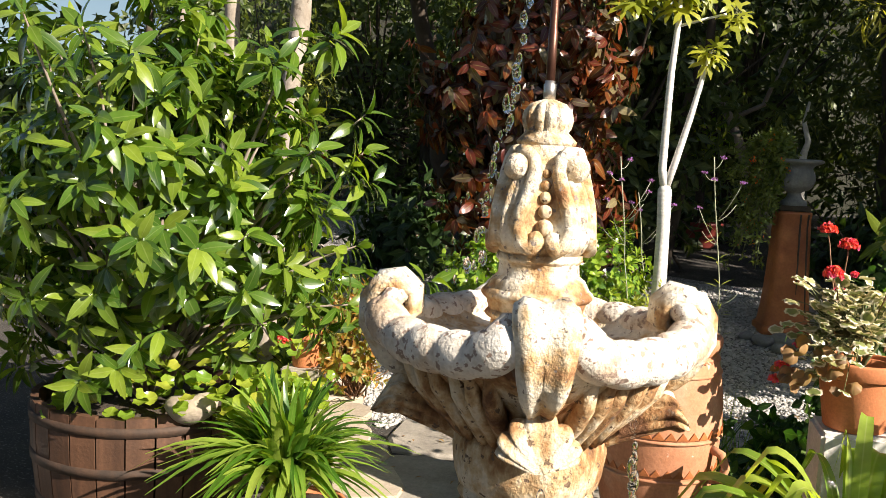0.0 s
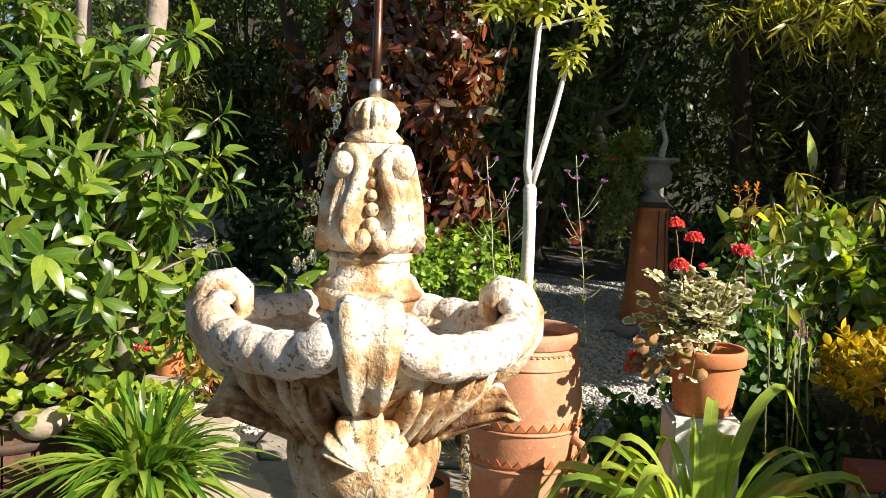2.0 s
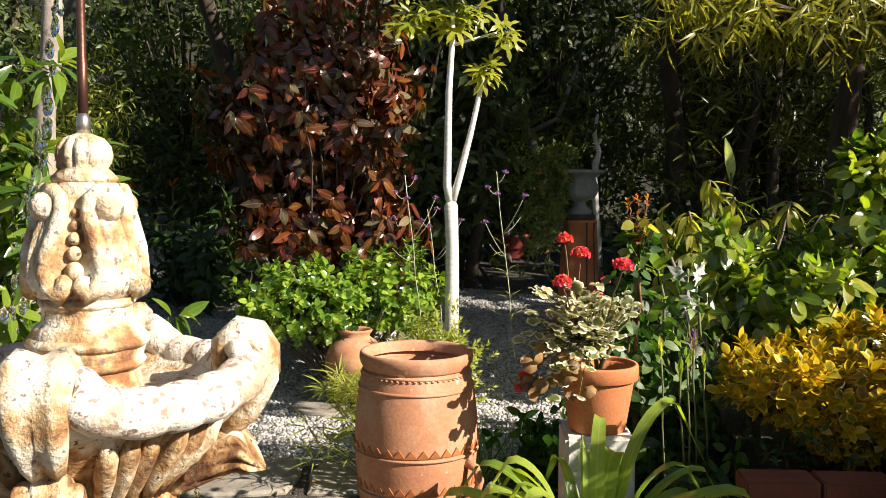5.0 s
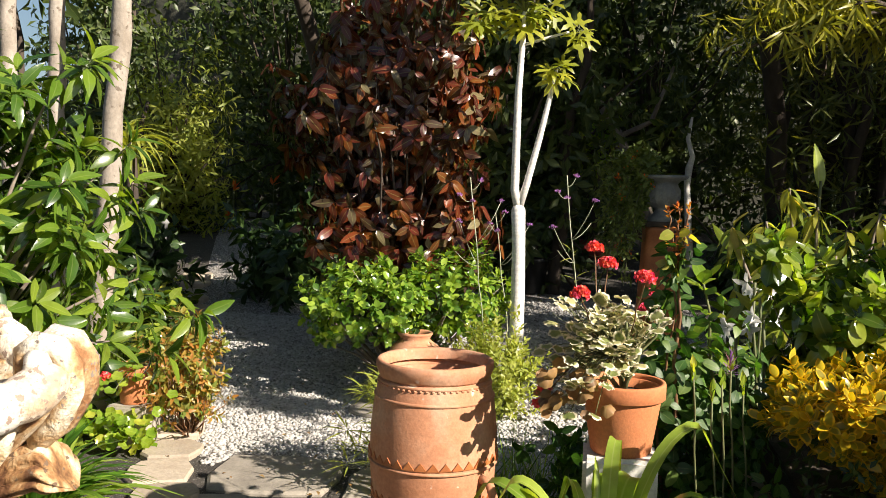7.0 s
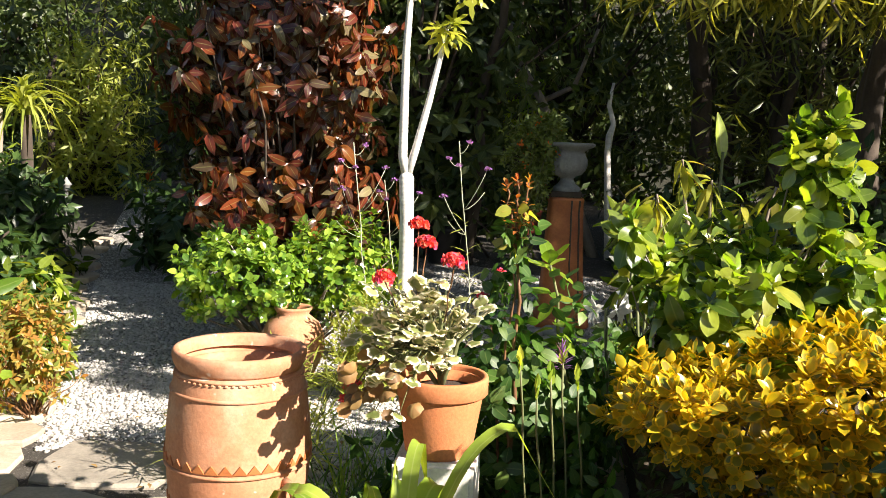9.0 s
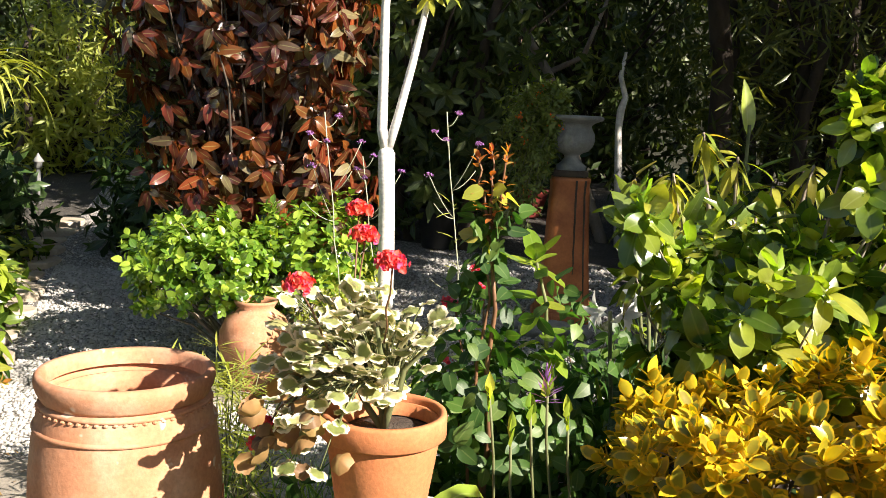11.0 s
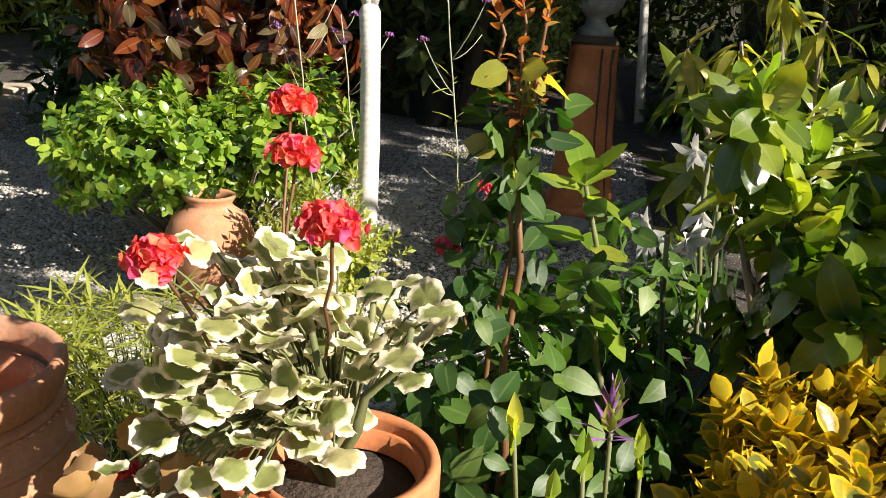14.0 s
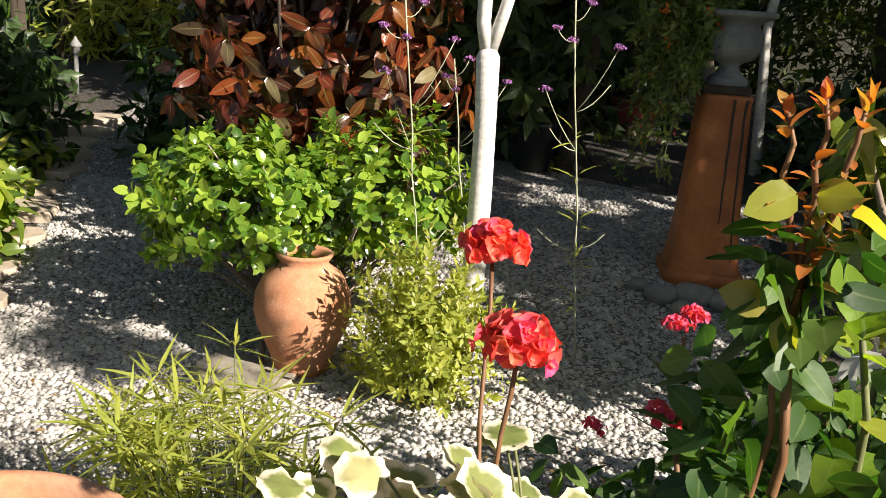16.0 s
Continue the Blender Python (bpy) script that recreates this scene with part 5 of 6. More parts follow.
def broad_shrub():
    s = thing("broad_leaved_shrub", 1.65, 3.75, 0.35, "citrus-like shrub with large glossy green leaves", "shrub")
    parts = [cloud((1.53, 3.72, 0.86), (0.30, 0.28, 0.33), 90, 0.45, -0.8), cloud((1.85, 3.85, 0.88), (0.42, 0.32, 0.38), 100, 0.45, -0.8), cloud((2.35, 3.9, 0.9), (0.4, 0.3, 0.38), 55, 0.5, -0.8), cloud((1.84, 3.70, 1.36), (0.15, 0.13, 0.24), 36, 0.3, -0.9), cloud((1.24, 3.68, 1.15), (0.10, 0.10, 0.09), 4, 0.4, -0.9)]
    p = np.concatenate([a for a, _ in parts])
    out = np.concatenate([b for _, b in parts])
    keep = p[:, 2] > 0.40
    p, out = p[keep], out[keep]
    tubes("branchwork", stems_to((1.65, 3.85, 0.34), p, 0.009, 34, 0.0), M_BARK, s, 6, kind="stuff")
    m = whorls(p, out + (0, -0.1, 0.6), 7, 1.0, (25, 100), 0.3, 0.07)
    near, rest = near_first(m, (1.3, 2.4, 1.2))
    pieces("leaf", [leaf_shape(0.098, 0.056, 9, 0.5, c, 1.05, full=0.6, ruffle=0.20) for c in (0.25, 0.7, -0.3, 0.45)], near, L_CITRUS, s)
    scatter("foliage", leaf_shape(0.096, 0.055, 7, 0.48, 0.35, 1.05, full=0.6, ruffle=0.18), rest, L_CITRUS, s)
    young = p[p[:, 2] > 0.82]
    scatter("young_foliage", leaf_shape(0.072, 0.042, 6, 0.55, 0.25, 1.0, full=0.6, ruffle=0.22), whorls(young + (0, 0, 0.03), np.tile((0.0, 0, 1.0), (len(young), 1)) + 0.35 * unit(len(young)), 4, 1.0, (12, 60), 0.0), L_LIME, s, "lime green young leaves")
    # a separate low shoot with a whorl of big leaves
    SX, SY, SZ = SHOOT
    q = thing("citrus_shoot", SX, SY, 0, "young citrus shoot ending in broad bright leaves", "plant")
    tubes("stem", [(bend((1.14, 3.72, 0.28), (SX, SY, SZ - 0.01), 0.0, 7, 0.01, 3), [0.010, 0.009, 0.008, 0.008, 0.007, 0.006, 0.005, 0.004])], M_TWIG, q, 8)
    m = whorls(np.array([SHOOT]), np.array([(0.1, -0.1, 1.0)]), 7, 0.95, (25, 88), 0.05, 0.04)
    m2 = whorls(np.array([(SX + 0.025, SY + 0.05, SZ - 0.21), (SX + 0.015, SY + 0.025, SZ - 0.11)]), np.array([(0.0, -0.1, 1.0)] * 2), 4, 0.9, (60, 100), 0.2, 0.04)
    pieces("leaf", [leaf_shape(0.115, 0.056, 7, 0.25, c, 0.9, full=0.55, ruffle=0.08) for c in (0.1, 0.3)], np.concatenate([m, m2]), L_LIME, q)


broad_shrub()


def golden_hedge():
    s = thing("golden_shrub", 1.7, 3.15, 0.36, "clipped golden euonymus with yellow variegated leaves", "shrub")
    n = 2900
    p = np.column_stack([rng.uniform(1.14, 2.95, n), rng.uniform(2.93, 3.63, n), rng.uniform(0.44, 0.94, n)])
    # a rounded loaf, lower at its end: the skin only
    top = 0.905 - 0.18 * np.clip((1.75 - p[:, 0]) / 0.6, 0, 1) ** 1.5
    u = np.column_stack([(p[:, 0] - 2.05) / 0.90, (p[:, 1] - 3.28) / 0.34, (p[:, 2] - 0.66) / (top - 0.66)])
    d = (np.abs(u) ** 3).sum(axis=1) ** (1 / 3)
    keep = (d > 0.70) & (d < 1.0)
    p, u = p[keep], u[keep]
    p[:, 2] += 0.03 * np.sin(p[:, 0] * 11) + 0.02 * np.sin(p[:, 1] * 17)
    axes = u * (0.4, 1.0, 1.0) + (0, 0, 0.7)
    m = whorls(p, axes, 9, 1.0, (18, 85), 0.05, 0.045)
    near, rest = near_first(m, (1.4, 2.7, 0.8))
    pieces("leaf", [leaf_shape(0.056, 0.030, 5, 0.35, c, 1.0, full=0.65, ruffle=0.06) for c in (0.1, -0.15, 0.3)], near, L_GOLD, s)
    scatter("foliage", leaf_shape(0.056, 0.030, 4, 0.35, 0.1, 1.0, full=0.65, ruffle=0.06), rest, L_GOLD, s)
    # dark leaf colour low inside the shrub stands in for its shade
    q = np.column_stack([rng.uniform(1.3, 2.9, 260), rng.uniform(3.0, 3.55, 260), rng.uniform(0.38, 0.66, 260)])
    scatter("inner_foliage", leaf_shape(0.045, 0.024, 2), whorls(q, unit(260), 7, 1.0, (30, 110), 0.3), L_DEEP, s, "dark leaves standing in for shade inside the shrub")
    tubes("branchwork", stems_to((1.6, 3.3, 0.35), p, 0.008, 60, 0.0) + stems_to((2.2, 3.3, 0.35), p, 0.008, 60, 0.0), M_BARK, s, 5, kind="stuff")


golden_hedge()


def drooper():
    s = thing("drooping_plant", 1.75, 5.4, 0, "tall plant with long hanging yellow-green leaves", "shrub")
    p = np.array([(1.62, 5.3, 1.40), (1.50, 5.25, 1.22), (1.78, 5.35, 1.30), (1.95, 5.4, 1.18), (2.1, 5.35, 1.28), (1.85, 5.2, 1.05), (2.3, 5.4, 1.2), (1.35, 5.4, 1.18), (2.45, 5.3, 1.05), (1.6, 5.3, 1.0)])
    tubes("branchwork", [(bend((1.8, 5.45, 0), tuple(q), 0.05, 6, 0.02, i), [0.02, 0.018, 0.016, 0.014, 0.012, 0.009, 0.006]) for i, q in enumerate(p)], M_BARK, s, 6, kind="stuff")
    m = whorls(p, np.tile((0.0, -0.1, 1.0), (len(p), 1)) + 0.4 * unit(len(p)), 15, 1.0, (60, 120), 0.9, 0.08)
    pieces("leaf", [leaf_shape(0.165, 0.034, 7, 0.3, c, 0.75, ruffle=0.12) for c in (0.35, 0.55, 0.2)], m, L_DROOP, s)
    q, o = cloud((1.7, 5.5, 0.75), (0.5, 0.35, 0.5), 60, 0.5)
    scatter("foliage", leaf_shape(0.2, 0.055, 4, 0.25, 0.4, 0.75), whorls(q, o, 7, 1.0, (40, 100), 0.4), L_CITRUS, s)
    c = thing("canna", 1.93, 6.0, 0, "upright pointed bright green leaf on a tall stalk", "plant")
    tubes("stalk", [(bend((1.95, 6.0, 0), (1.935, 6.0, 1.45), 0, 6, 0.008, 1), 0.009)], M_TWIG, c, 6)
    m = frames(np.array([(1.935, 6.0, 1.37), (1.94, 6.0, 1.2), (1.93, 6.0, 1.1)]), np.array([(-0.12, 0, 1.0), (0.5, -0.3, 0.3), (-0.5, -0.3, 0.5)]), np.array([(0.5, -1.0, 0.1), (0.1, -0.3, 1), (0.1, -0.3, 1)]), np.array([1.0, 0.8, 0.8]))
    pieces("leaf", [leaf_shape(0.31, 0.085, 8, 0.35, 0.05, 0.8)], m, L_STRAP, c)


drooper()


def bed_bush(x, y, rx, ry, z, n, label):
    """A dark leafy mass filling the bed."""
    b = thing("bed_bush", x, y, 0, label, "shrub")
    p, out = cloud((x, y, z * 0.5), (rx, ry, z * 0.55), n, 0.35, -0.9, 0.14)
    p = p[p[:, 2] > 0.03]
    scatter("foliage", leaf_shape(0.060, 0.036, 5, 0.3, 0.35, 0.8, full=0.75, ruffle=0.12), whorls(p, unit(len(p)) + (0, -0.2, 0.6), 6, 1.0, (35, 105), 0.25, 0.06), L_ROSE, b)
    tubes("branchwork", stems_to((x, y, 0), p, 0.006, 36, 0.03), M_RED_TWIG, b, 5, kind="stuff")


bed_bush(1.02, 3.85, 0.30, 0.36, 0.72, 150, "dark green rose foliage filling the bed's edge")
bed_bush(1.20, 4.55, 0.34, 0.40, 0.70, 130, "dark green rose foliage filling the bed's edge")
bed_bush(0.62, 3.62, 0.24, 0.26, 0.52, 110, "dark green rose foliage behind the geranium pot")
bed_bush(1.08, 3.18, 0.16, 0.20, 0.50, 70, "dark green foliage beside the golden shrub")


def lily(x, y, z, name="white_lily", flowers=2):
    l = thing(name, x, y, 0, "white trumpet lily on a green stalk", "flower", "white lilies")
    tubes("stalk", [(bend((x + 0.05, y + 0.03, 0), (x, y, z), 0, 5, 0.01, int(x * 100)), 0.007)], M_TWIG, l, 6)
    for k in range(flowers):
        a = np.array([[0.8 * (1 - 2 * (k % 2)), -0.6, -0.15 + 0.1 * k]])
        m = whorls(np.array([(x + 0.035 * (1 - 2 * (k % 2)), y - 0.02, z)]), a, 6, 1.0, (35, 45), 0.1, 0.0)
        pieces("petal", [leaf_shape(0.060, 0.026, 5, 0.35, 0.6, 1.0)], m, P_WHITE, l)
    m = frames(np.array([(x + 0.04, y + 0.03, 0.02)] * 7), np.column_stack([np.cos(np.arange(7)), np.sin(np.arange(7)), np.full(7, 1.1)]), unit(7) + (0, 0, 0.6), 1.0)
    pieces("leaf", [leaf_shape(0.55, 0.05, 7, 0.3, 0.5, 0.5)], m, L_CITRUS, l)


for at in ((1.346, 4.570, 0.956, 2), (1.229, 4.292, 0.785, 4), (1.36, 4.40, 0.83, 2), (1.45, 5.05, 0.87, 2)):
    lily(*at[:3], flowers=at[3])


def agapanthus(x, y, z, spent):
    a = thing("agapanthus_bud", x, y, 0, "agapanthus stalk with a papery bud" if not spent else "agapanthus stalk with a spent purple flower head", "flower", "agapanthus stalks")
    tubes("stalk", [(bend((x + 0.06, y + 0.1, 0.0), (x, y, z), 0, 6, 0.006, int(x * 97)), 0.0032)], M_TWIG, a, 6)
    if spent:
        scatter("flower_head", leaf_shape(0.045, 0.008, 2, 0.3, 0.1), whorls(np.array([(x, y, z)]), np.array([(0, 0, 1.0)]), 26, 1.0, (5, 75), 0), P_PURPLE, a, kind="")
    pieces("bract", [leaf_shape(0.05, 0.022, 4, 0.7, -0.1)], whorls(np.array([(x, y, z)]), np.array([(0, 0, 1.0)]), 4, 0.9, (6, 14), 0), L_LIME, a, "pale green papery bract")


for x, y, z, spent in ((1.052, 3.158, 0.845, True), (0.932, 3.12, 0.815, False), (0.985, 3.05, 0.765, False), (1.02, 3.114, 0.79, False), (1.10, 3.2, 0.76, False)):
    agapanthus(x, y, z, spent)
for x, y in ((1.0, 3.22), (0.82, 3.55), (1.25, 4.1), (0.95, 4.0), (1.45, 4.6), (1.12, 2.98), (1.42, 2.72), (1.75, 2.70)):
    blades("strappy_clump", x, y, 0.0 if x < 1.15 or y < 2.8 else 0.3, 34, 0.42, 0.026, L_DEEP, "dark green clump of strap leaves in the bed", "plant", 0.9, 1.0, 3, (0.3, 0.8))

# ---- the walk's far side ----


def forked_tree():
    t = thing("forked_tree", 0.13, 5.85, 0, "slender white-barked forked sapling with lobed leaves", "tree")
    fork = Vector((0.12, 5.80, 1.225))
    tubes("trunk", [([(0.10, 5.86, 0), (0.125, 5.85, 0.3), (0.13, 5.83, 0.7), (0.128, 5.81, 1.0), fork, fork + Vector((0, 0, 0.03))], [0.050, 0.046, 0.044, 0.041, 0.044, 0.030])], M_BARK_WHITE, t, 14, "white bark trunk")
    limbs = [[fork, (0.095, 5.79, 1.35), (0.098, 5.77, 1.6), (0.105, 5.73, 1.95), (0.125, 5.70, 2.25), (0.13, 5.70, 2.42)], [fork, (0.17, 5.80, 1.40), (0.24, 5.79, 1.68), (0.30, 5.78, 1.95), (0.33, 5.76, 2.08)], [(0.12, 5.70, 2.22), (0.26, 5.69, 2.26), (0.40, 5.70, 2.30)]]
    for l, r in zip(limbs, ([0.028, 0.027, 0.025, 0.022, 0.018, 0.012], [0.026, 0.023, 0.020, 0.016, 0.010], [0.010, 0.008, 0.006])):
        tubes("limb", [(l, r)], M_BARK_WHITE, t, 10)
    tips = np.array([(0.14, 5.70, 2.40), (-0.02, 5.70, 2.44), (0.34, 5.76, 2.10), (0.46, 5.70, 2.32), (-0.14, 5.70, 2.40), (0.26, 5.72, 2.46)])
    m = whorls(tips, np.tile((0.2, -0.7, 0.9), (6, 1)), 7, 1.0, (45, 110), 0.3, 0.06)
    m[:, :3, 3] += 0.05 * m[:, :3, 1]
    tubes("branchwork", [([tuple(tips[i % len(tips)]), tuple(m[i, :3, 3])], 0.003) for i in range(len(m))], M_TWIG, t, 4, kind="stuff")
    pieces("leaf", [lobed_shape(0.12, 7), lobed_shape(0.10, 5)], m, L_LOBED, t)
    # the upper crown, unseen, added to shade the copperleaf's top
    p, out = cloud((0.12, 5.68, 3.02), (0.62, 0.50, 0.42), 46, 0.3, -0.95, 0.15)
    m = whorls(p, out + (0, 0, 0.4), 6, 1.15, (45, 110), 0.3, 0.06)
    scatter("crown", lobed_shape(0.12, 7), m, L_LOBED, t)
    tubes("branchwork", stems_to((0.13, 5.70, 2.42), p, 0.010, 26, 0.05), M_TWIG, t, 5, kind="stuff")


forked_tree()


def round_hedge():
    s = thing("round_shrub", -0.65, 5.85, 0, "low rounded shrub with small shiny bright green leaves", "shrub")
    a = [cloud((-0.80, 5.70, 0.60), (0.46, 0.42, 0.30), 330, 0.72, -0.7, 0.07), cloud((-0.30, 5.95, 0.64), (0.40, 0.38, 0.34), 240, 0.72, -0.7, 0.07)]
    p, out = np.concatenate([q for q, _ in a]), np.concatenate([q for _, q in a])
    m = whorls(p, out + (0, 0, 0.4), 8, 1.0, (25, 90), 0.1, 0.05)
    near, rest = near_first(m, (-0.5, 4.8, 0.7))
    pieces("leaf", [leaf_shape(0.056, 0.037, 5, 0.25, c, 0.95, full=0.6) for c in (0.1, 0.3)], near, L_BOX, s)
    scatter("foliage", leaf_shape(0.056, 0.037, 4, 0.25, 0.2, 0.95, full=0.6), rest, L_BOX, s)
    # inner leaves coloured darker in place of the shade between the branches
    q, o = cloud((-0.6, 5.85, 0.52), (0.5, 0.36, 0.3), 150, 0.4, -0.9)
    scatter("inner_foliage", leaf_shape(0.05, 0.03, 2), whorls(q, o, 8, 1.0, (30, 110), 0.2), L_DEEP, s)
    tubes("branchwork", stems_to((-0.6, 5.9, 0), p, 0.012, 60, 0.03), M_BARK, s, 5, kind="stuff")
    b = thing("small_leaved_bush", 0.08, 5.35, 0, "loose yellow-green bush with tiny leaves at the sapling's foot", "shrub")
    p, out = cloud((0.06, 5.36, 0.29), (0.30, 0.24, 0.32), 430, 0.45, -0.9, 0.12)
    scatter("foliage", leaf_shape(0.042, 0.020, 2, 0.2, 0.2), whorls(p, out + (0, 0, 0.7), 10, 1.0, (20, 80), 0.0, 0.08), L_SMALL, b)
    tubes("branchwork", stems_to((0.07, 5.37, 0), p, 0.005, 70, 0.0), M_TWIG, b, 4, kind="stuff")


round_hedge()


def copperleaf():
    s = thing("copperleaf", -0.80, 6.35, 0, "tall bronze-red copperleaf shrub with drooping leaves", "shrub")
    p, out = cloud((-0.86, 6.45, 1.75), (0.84, 0.55, 1.30), 430, 0.55, -0.95, 0.20)
    m = whorls(p, out + (0, 0, 0.15), 8, 1.0, (45, 115), 0.95, 0.1)
    p3, out3 = cloud((-0.70, 6.35, 0.95), (0.62, 0.42, 0.55), 170, 0.5, -0.9, 0.12)
    m = np.concatenate([m, whorls(p3, out3 + (0, 0, 0.15), 8, 1.0, (45, 115), 0.95, 0.1)])
    near, rest = near_first(m, (-0.6, 5.0, 1.5))
    pieces("leaf", [leaf_shape(0.125, 0.054, 7, 0.3, c, 0.8, ruffle=0.22) for c in (0.4, 0.8, 0.1)], near, L_COPPER, s)
    scatter("foliage", leaf_shape(0.125, 0.054, 5, 0.3, 0.45, 0.8, ruffle=0.22), rest, L_COPPER, s)
    q, o = cloud((-0.8, 6.6, 1.7), (0.7, 0.45, 1.2), 260, 0.3, -0.95, 0.1)
    scatter("inner_foliage", leaf_shape(0.14, 0.08, 2), whorls(q, o, 7, 1.0, (45, 115), 0.6), L_COPPER, s)
    tubes("branchwork", stems_to((-0.8, 6.5, 0), p, 0.018, 70, 0.1), M_DARKBARK, s, 6, kind="stuff")


copperleaf()


def verbena(x, y, top, seed):
    v = thing("verbena", x, y, 0, "wiry verbena with small purple flower heads", "flower", "verbenas")
    r = random.Random(seed)
    paths, heads = [], []
    spine = bend((x + 0.10, y, 0.0), (x - 0.06, y, top), 0, 9, 0.006, seed)
    paths.append((spine, 0.0032))
    for z0, reach, rise in ((0.62, 0.15, 0.25), (0.72, 0.16, 0.28), (0.35, 0.14, 0.06), (0.36, 0.12, 0.08), (0.62, 0.12, 0.1), (0.72, 0.10, 0.1), (0.9, 0.06, 0.05), (0.95, 0.05, 0.06), (1.0, 0.0, 0.02)):
        k = z0 * 9
        a = spine[min(8, int(k))].lerp(spine[min(9, int(k) + 1)], k - int(k))
        s = -1 if len(paths) % 2 else 1
        e = a + Vector((s * reach * r.uniform(0.8, 1.2), r.uniform(-0.06, 0.06), rise * r.uniform(0.7, 1.2)))
        paths.append((bend(a, e, -0.02, 4, 0, 0), 0.0019))
        if rise > 0.15 or z0 > 0.85:
            heads.append(tuple(e))
    tubes("branchwork", paths, M_STEM_PALE, v, 5, "thin pale green stems", kind="stuff")
    for h in heads:
        flower_head(h, 0.021, P_PURPLE, v, 26, "flower_head", "tight purple flower head")
    p = np.array([tuple(spine[k]) for k in (2, 3, 3, 4, 5, 6)])
    scatter("foliage", leaf_shape(0.10, 0.012, 3, 0.2, 0.2), whorls(p, np.tile((0, 0, 1.0), (6, 1)), 4, 1.0, (50, 80), 0), L_SMALL, v)


verbena(-0.10, 5.62, 1.42, 1)
verbena(0.47, 5.90, 1.45, 4)
verbena(0.02, 5.95, 1.2, 9)


def sedge():
    s = thing("umbrella_sedge", -0.10, 4.20, 0, "fine umbrella sedge with spidery green tufts", "plant")
    n = 95
    tips = np.column_stack([rng.normal(-0.10, 0.17, n), rng.normal(4.18, 0.15, n), rng.uniform(0.14, 0.50, n)])
    tubes("branchwork", [(bend((-0.10 + 0.3 * (t[0] + 0.10), 4.2 + 0.3 * (t[1] - 4.2), 0), tuple(t), 0.03, 4), 0.0022) for t in tips], M_TWIG, s, 4, kind="stuff")
    scatter("foliage", leaf_shape(0.13, 0.010, 3, 0.2, 0.15), whorls(tips, np.tile((0.0, 0, 1.0), (n, 1)) + 0.3 * unit(n), 12, 1.0, (50, 95), 0.05, 0.01), L_SMALL, s)
    g = rng.normal(size=(160, 3)) * (0.12, 0.12, 0) + np.array((0.33, 3.75, 0.0))
    scatter("foliage", leaf_shape(0.38, 0.007, 4, 0.2, 0.5), frames(g, unit(160) * (0.6, 0.6, 0) + (0, 0, 1.0), unit(160), rng.uniform(0.6, 1.2, 160)), L_BLADE, s)


sedge()

# left of the walk
clay_pot(-1.70, 4.42, 0.22, 0.095, 0.20, "small terracotta pot of red geranium beside the walk", fill=0.9)
tagged(new("pot_stand", box("pot_stand", (-1.80, 4.32, 0), (-1.60, 4.52, 0.218), M_SLAB, 0.01, 0.006, 2)), "rough grey stone under a small pot", "block")


